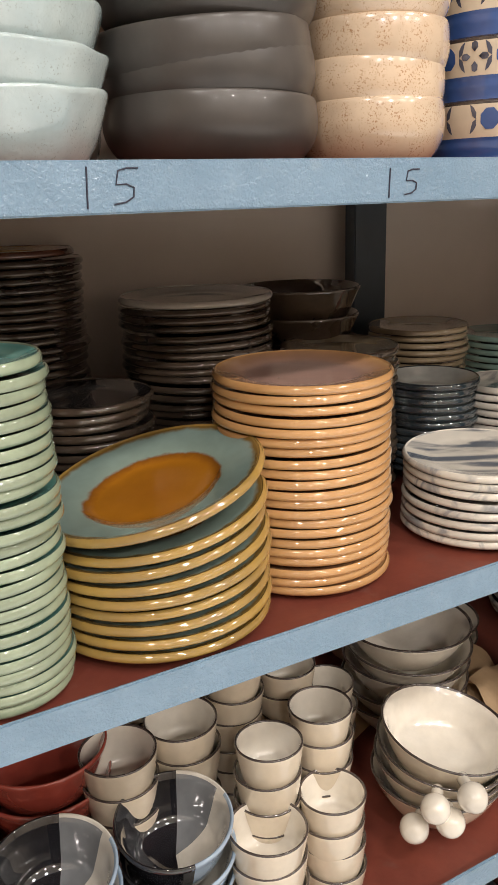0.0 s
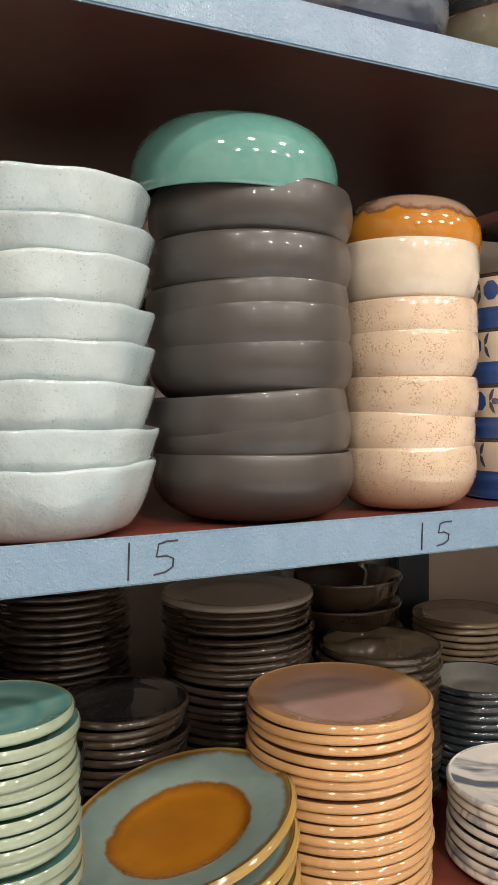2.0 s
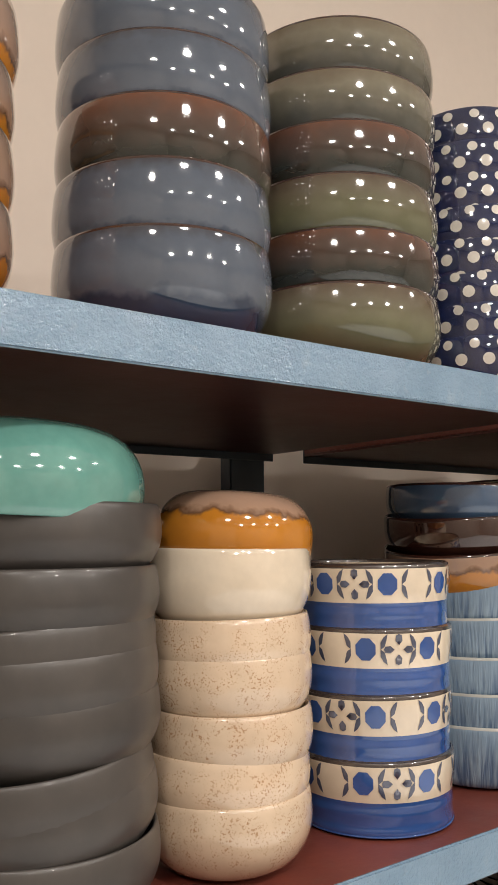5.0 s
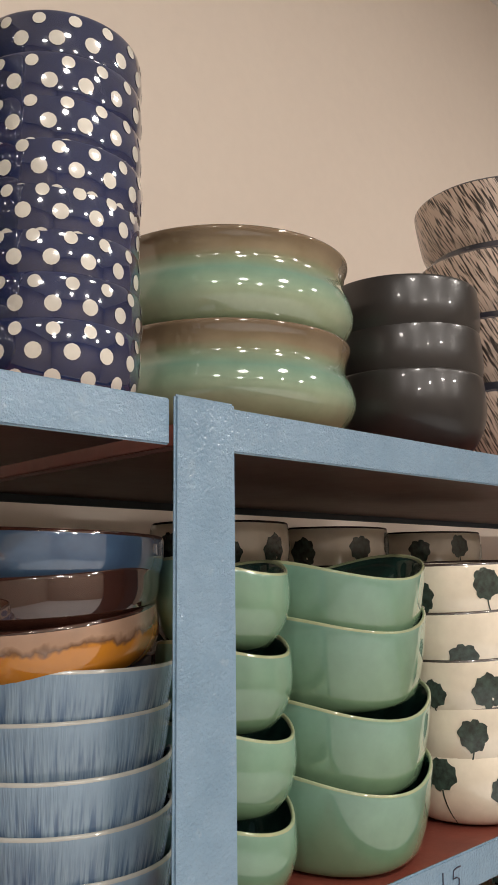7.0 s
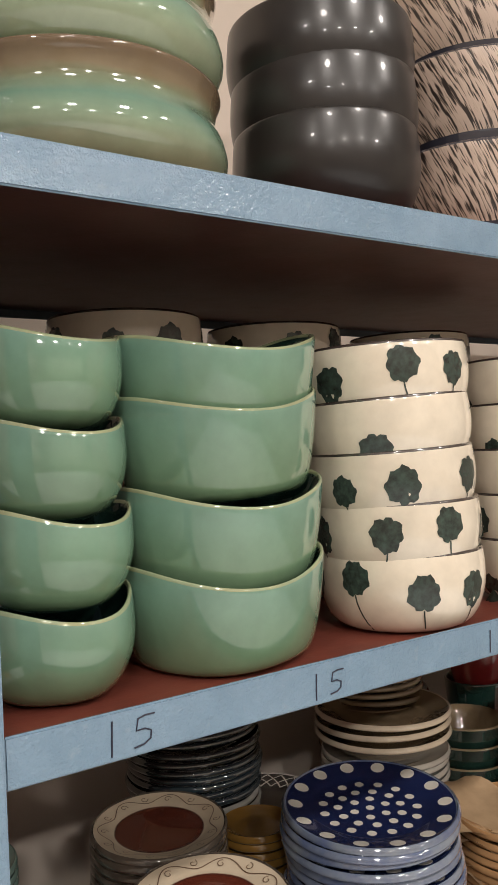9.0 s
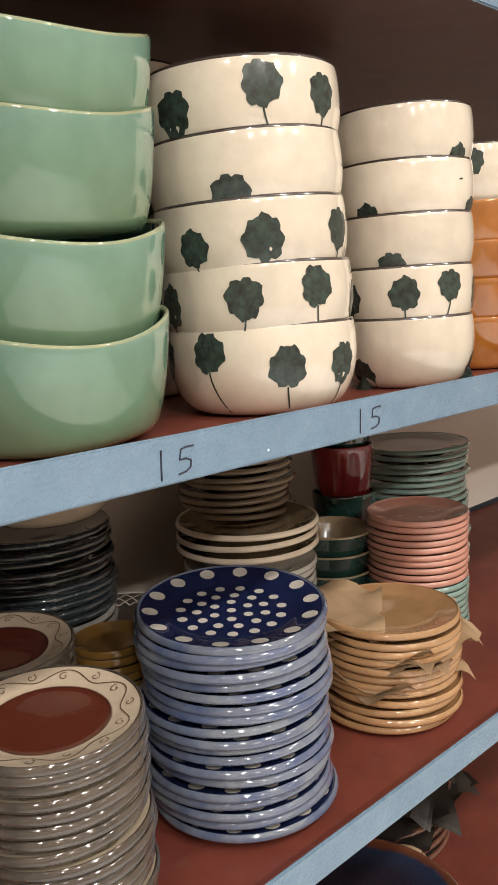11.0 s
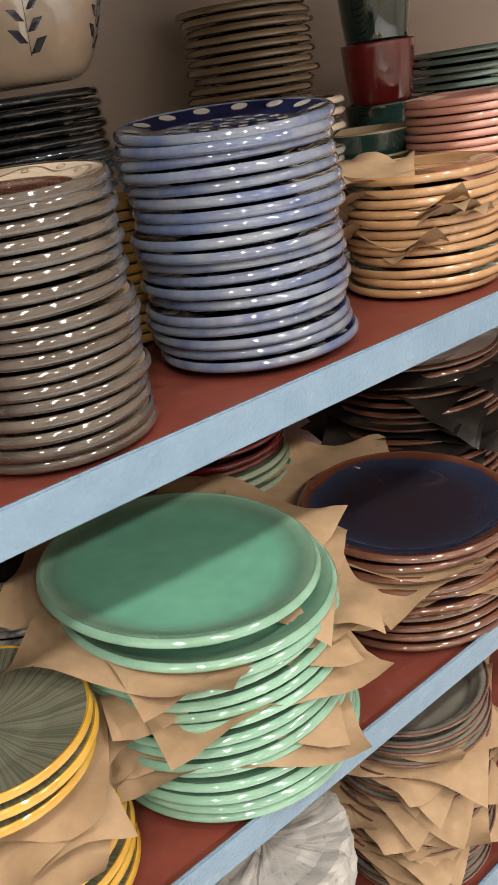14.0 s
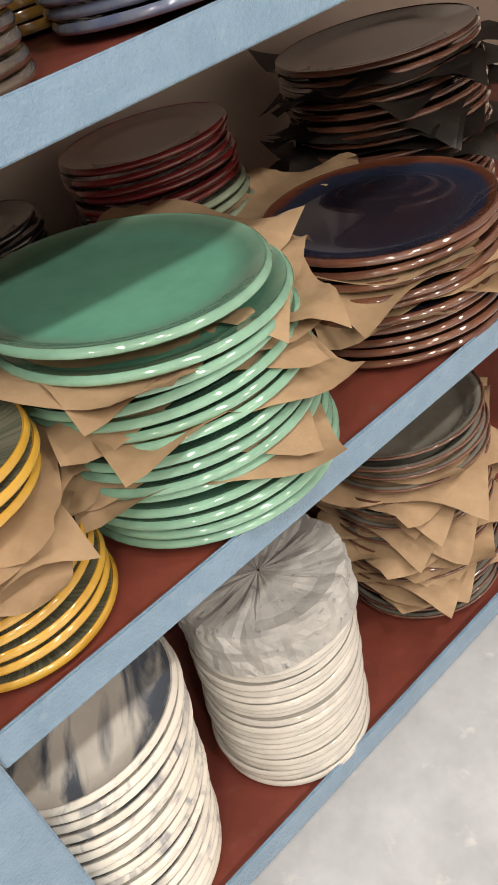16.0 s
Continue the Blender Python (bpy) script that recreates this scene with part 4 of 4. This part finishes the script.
pile("plate", net_plate(), 1.60, 1.075, z2, 11, 0.0112, "black plate with white net-painted rim", "plate", "net plates", jitter=0.003)
gry = plate("plate", 0.095, 0.014, ["scredge", "paleblue", "brntop"])
pile("plate", gry, 1.512, 1.125, z2, 13, 0.0118, "grey rimmed dark plate in a shaded stack", "plate", "grey plates", jitter=0.005)
pile("plate", plate("plate", 0.1, 0.014, ["slate"] * 3), 1.512, 1.125, z2 + 0.1534, 10, 0.0118, "black plate on a stack in the rear row", "plate", "black plates", jitter=0.005)


def leaf_bowl(R=0.112, h=0.11):
    bm = bmesh.new()
    prof = bowl_profile(R, h, foot=0.5, belly=0.55)
    lathe(bm, prof)
    rng = random.Random(4)
    for k in range(6):
        u0 = k * 2 * math.pi * R / 6
        for j in range(7):
            v, s = 0.028 + 0.01 * j, (-1) ** j
            g = 1.0 + 0.12 * (6 - j)
            lf = [(0, 0), (s * 0.007 * g, 0.001), (s * 0.014 * g, 0.009 * g), (s * 0.006 * g, 0.008 * g)]
            decal_wall(bm, prof, R, lf[::s], u0 + rng.uniform(-0.002, 0.002), v, 3)
        decal_wall(bm, prof, R, [(-0.0006, -0.036), (0.0006, -0.036), (0.0006, 0.036), (-0.0006, 0.036)], u0, 0.062, 3, 0.0008)
    return mesh_of("bowl", bm, ["cream", "brownline", "cream", "patdark"])


put("bowl", leaf_bowl(), 1.52, 1.105, z2 + 0.284, "cream bowl with dark painted leaf sprigs on stacked plates", "bowl", "")
pile("plate", plate("plate", 0.095, 0.014, ["brn", "tan", "brn"]), 1.905, 1.16, z2, 28, 0.0125, "brown plate in a tall stack in the rear row", "plate", "rear tall plates", jitter=0.006)
cup = bowl("cup", 0.06, 0.1, ["bottle"] * 3, foot=0.75, belly=0.5)
cupr = bowl("cup", 0.06, 0.1, ["red"] * 3, foot=0.75, belly=0.5)
for i, m in enumerate((cup, cup, cupr, cup)):
    put("cup", m, 2.15, 1.13, z2 + 0.09 * i, ("deep red" if m is cupr else "bottle green") + " glazed cup in a stack in the rear row", "cup", "rear cups")
pile("plate", plate("plate", 0.115, 0.014, ["bottle", "teal", "bottle"]), 2.35, 1.12, z2, 20, 0.0125, "dark green plate in a tall stack", "plate", "dark green plates", far=True, jitter=0.004)
pile("bowl", bowl("bowl", 0.07, 0.06, ["bottle", "tan", "tan"]), 2.02, 1.05, z2, 4, 0.034, "dark green dish with tan inside", "bowl", "dark dishes")

# ---- lower shelf, first bay ----


def cup_mesh(R, h):
    return bowl("cup", R, h, ["cup", "brownline", "cup_in"], t=0.0035, foot=0.72, belly=0.5)


cm, cmb = cup_mesh(0.042, 0.052), cup_mesh(0.047, 0.058)
CL = "cream cup with thin dark rim line, in a stack"
for x, y, n, m in ((0.470, 0.775, 6, cm), (0.565, 0.80, 6, cm), (0.437, 0.722, 4, cmb), (0.54, 0.735, 4, cm), (0.40, 0.865, 6, cmb), (0.31, 0.85, 6, cmb), (0.49, 0.90, 7, cm), (0.58, 0.91, 6, cm), (0.36, 0.97, 6, cm), (0.67, 0.93, 4, cm), (0.46, 1.0, 6, cmb)):
    pile("cup", m, x, y, z1, n, 0.036, CL, "cup", "cream cups", jitter=0.003, lean=2.0)


def two_tone(R, h, top):
    """Bowl half black, with a grey wedge and pale quarter inside and a pale blue or white outside."""
    bm = bmesh.new()
    lathe(bm, bowl_profile(R, h, foot=0.5, belly=0.5), 64)
    for f in bm.faces:
        c = f.calc_center_median()
        a = math.degrees(math.atan2(c.y, c.x)) % 360
        if f.material_index == 2:
            f.material_index = 0 if a < 190 else 2 if a < 310 else 1
        else:
            f.material_index = 3 if 200 < a < 300 else 0 if a < 200 else 2
    return mesh_of("bowl", bm, ["halfblack", "halfgrey", "halfwhite", "halfblue"])


tt = two_tone(0.068, 0.07, True)
pile("bowl", tt, 0.198, 0.75, z1, 5, 0.036, "black, grey and white glazed bowl in blocks of colour", "bowl", "colour block bowls", turn=65, tilts={4: (7, -2), 3: (5, -1)})
pile("bowl", tt, 0.342, 0.768, z1, 4, 0.042, "black, grey and white glazed bowl in blocks of colour", "bowl", "colour block bowls", turn=62, tilts={3: (8, -3), 2: (6, -2)})
pile("bowl", bowl("bowl", 0.08, 0.07, ["coral"] * 3), 0.235, 0.91, z1, 5, 0.042, "coral red bowl behind the cups", "bowl", "coral bowls")
hb = bowl("bowl", 0.095, 0.066, ["cup", "brownline", "cup_in"], t=0.0045, foot=0.5, belly=0.45)
HL = "cream bowl with dark rim and round knob handle"


def knob_bowl(x, y, z, tilt, turn):
    ob = new("knob_bowl")
    ob.matrix_world = pose(x, y, z, tilt[0], tilt[1], turn)
    tagged(ob, HL, "bowl", "knob handled bowls")
    b = new("body", hb)
    b.parent = ob
    bm = bmesh.new()
    lathe(bm, smooth_profile([(0.0, 0.0, 0), (0.008, 0.0, 0), (0.008, 0.022, 0), (0.011, 0.028, 0), (0.0185, 0.038, 0), (0.0185, 0.05, 0), (0.011, 0.061, 0), (0.0, 0.063, 0)]), 20)
    bmesh.ops.transform(bm, matrix=pose(-0.086, 0, 0.055, 0, -80, 0), verts=bm.verts[:])
    part("handle", bm, "cup_in", ob)


for i in range(4):
    knob_bowl(0.757, 0.785, z1 + 0.003 + i * 0.023, (3.5 * i, -1.2 * i), 35 + 14 * (i % 2) + 4 * i)
pile("bowl", bowl("bowl", 0.105, 0.065, ["cup_in", "brownline", "cup_in"], foot=0.45, belly=0.42), 0.85, 0.965, z1, 5, 0.031, "wide cream bowl with dark rim, stacked with paper", "bowl", "wide cream bowls", lean=3)
for x, y, zz, s, tn in ((0.76, 1.0, 0.05, 0.12, 20), (0.97, 0.93, 0.06, 0.16, 50), (1.0, 0.86, 0.05, 0.14, 10), (0.68, 1.02, 0.07, 0.1, 70)):
    put("paper_sheet", paper(s, int(x * 100)), x, y, z1 + zz, "crumpled brown cardboard and paper packing", "paper", "kraft sheets", (24, 14), tn)
for x, y in ((1.0, 1.08), (0.92, 1.17)):
    knob_bowl(x, y, z1 + 0.002, (0, 0), 200)
    knob_bowl(x, y, z1 + 0.034, (0, 0), 215)

# ---- lower shelf, second bay ----
mint = plate("plate", 0.15, 0.02, ["mintedge", "mintedge", "mint"], well=0.7, foot=0.6)
ML = "jade green platter with pale rim, stacked with kraft paper"
wrapped_pile(mint, 0.15, 1.443, 0.79, z1, 14, 0.0155, ML, "jade platters", 1.88, every=2, drift=(-0.0012, 0.0), tilts={12: (2, 3), 13: (3, 4)}, seed=40)
put("plate", mint, 1.42, 0.80, z1 + 0.228, ML, "plate", "jade platters", (4, 6), 10)
for i, (dx, dy, dz, tn) in enumerate(((0.06, 0.03, 0.207, 18), (0.07, -0.01, 0.19, 40), (0.075, -0.02, 0.165, 62), (-0.02, 0.09, 0.209, 50), (-0.05, -0.03, 0.2, 35))):
    put("paper_sheet", paper(0.25, 300 + i), 1.428 + dx, 0.81 + dy, z1 + dz + 0.015, "creased brown kraft paper sheet between stacked plates", "paper", "kraft sheets", (4, 5), tn)
nite = plate("plate", 0.147, 0.018, ["rust", "rust", "night"], well=0.7, foot=0.6)
wrapped_pile(nite, 0.15, 1.782, 0.806, z1, 9, 0.0145, "midnight blue platter with rust rim, stacked with paper", "midnight platters", 1.85, seed=60)
put("plate", nite, 1.782, 0.806, z1 + 0.133, "midnight blue platter with rust rim on top", "plate", "midnight platters", (2, 1))
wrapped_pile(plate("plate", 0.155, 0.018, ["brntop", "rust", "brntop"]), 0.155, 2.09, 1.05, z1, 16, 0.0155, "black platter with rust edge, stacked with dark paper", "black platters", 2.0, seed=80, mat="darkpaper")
yel = plate("plate", 0.1, 0.02, ["yellow", "yellow", "ribgrey"], well=0.55)
YL = "ribbed grey-green plate with bright yellow edge"
pile("plate", yel, 1.182, 0.775, z1, 5, 0.0165, YL, "plate", "yellow edged plates", jitter=0.004, lean=2.0)
for i in range(5):
    put("paper_sheet", paper(0.2, 200 + i), 1.172 + 0.012 * math.sin(i * 2.1), 0.775 + 0.008 * math.cos(i * 1.7), z1 + 0.105 + i * 0.012, "creased brown kraft paper sheet between stacked plates", "paper", "kraft sheets", (3, 2 * math.sin(i)), 25 + 31 * i)
pile("plate", yel, 1.172, 0.772, z1 + 0.165, 3, 0.0165, YL, "plate", "yellow edged plates", jitter=0.004, tilts={0: (3, 3), 1: (3, 3.5), 2: (4, 4)})
pile("plate", plate("plate", 0.125, 0.014, ["celadon"] * 3), 1.69, 1.12, z1, 13, 0.0135, "pale green plate in the rear row", "plate", "rear green plates", far=True, jitter=0.004)
pile("plate", plate("plate", 0.12, 0.014, ["red", "red", "red"]), 1.69, 1.12, z1 + 0.1755, 6, 0.0135, "dark red plate on a pale green stack", "plate", "red plates", jitter=0.004)
pile("plate", plate("plate", 0.12, 0.014, ["bottle", "marble", "brntop"]), 1.36, 1.10, z1, 14, 0.0135, "dark patterned plate in the rear row", "plate", "rear dark plates", far=True, jitter=0.004)

for i, (x, y, dz, tn, tl) in enumerate(((1.70, 0.94, 0.13, 30, (12, -6)), (1.83, 0.95, 0.125, 62, (10, 4)), (1.90, 0.90, 0.09, 15, (4, 8)))):
    put("paper_sheet", paper(0.19, 400 + i), x, y, z1 + dz, "creased brown kraft paper tucked round the platters", "paper", "kraft sheets", tl, tn)
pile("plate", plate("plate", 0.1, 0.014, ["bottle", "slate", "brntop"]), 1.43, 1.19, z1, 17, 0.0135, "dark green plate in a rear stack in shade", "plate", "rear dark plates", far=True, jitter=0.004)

# ---- bottom shelf, second bay ----
pile("plate", plate("plate", 0.128, 0.018, ["marble2", "marble2", "marble"], well=0.7), 1.132, 0.792, z0, 19, 0.0152, "white plate with blue-grey marbled swirls, tall stack", "plate", "large marbled plates", jitter=0.003, lean=0.6, drift=0.0024)
pile("plate", plate("plate", 0.109, 0.014, ["marble_edge", "marble_edge", "marble_edge"]), 1.413, 0.77, z0, 21, 0.0108, "plain white plate under a newspaper wrapper", "plate", "white plates", jitter=0.003, lean=0.5, drift=0.0013)


def news_cap(R):
    bm = bmesh.new()
    n, rows = 72, []
    rng = random.Random(3)
    ph = [rng.uniform(0, 6.28) for _ in range(8)]
    for r, z in ((0.002, 0.047), (0.03, 0.046), (0.055, 0.047), (0.08, 0.049), (0.1, 0.052), (R, 0.051), (R * 1.03, 0.042), (R * 1.04, 0.03), (R * 1.03, 0.018), (R * 1.045, 0.006), (R * 1.06, -0.006)):
        ring = []
        for i in range(n):
            a = 2 * math.pi * i / n
            q = Vector((r * math.cos(a), r * math.sin(a), z)) * 45
            f = 0.0045 * noise.noise(q) + 0.003 * noise.noise(q * 2.3) + 0.0006 * math.sin(17 * a + ph[1])
            ring.append(bm.verts.new(((r + f * min(1, r * 9)) * math.cos(a), (r + f * min(1, r * 9)) * math.sin(a), z + f * 1.2 + (0.006 * math.sin(3 * a + ph[3]) if z < 0.02 else 0))))
        rows.append(ring)
    for a, b in zip(rows, rows[1:]):
        for i in range(n):
            f = bm.faces.new((a[i], a[(i + 1) % n], b[(i + 1) % n], b[i]))
            f.smooth = False
    return mesh_of("newspaper_wrapper", bm, ["news"])


put("newspaper_wrapper", news_cap(0.107), 1.441, 0.77, z0 + 0.2265, "crumpled grey newspaper wrapped over stacked plates", "newspaper", "")
wrapped_pile(bowl("bowl", 0.122, 0.03, ["rust", "rust", "greybowl"], foot=0.6, belly=0.4), 0.122, 1.735, 0.79, z0, 18, 0.0165, "rust-rimmed grey dish stacked with brown paper", "rust dishes", 1.95, seed=120)
put("bowl", bowl("bowl", 0.122, 0.034, ["rust", "rust", "greybowl"], foot=0.6, belly=0.4), 1.732, 0.79, z0 + 0.299, "rust-rimmed grey dish on a paper-lined stack", "bowl", "rust dishes")
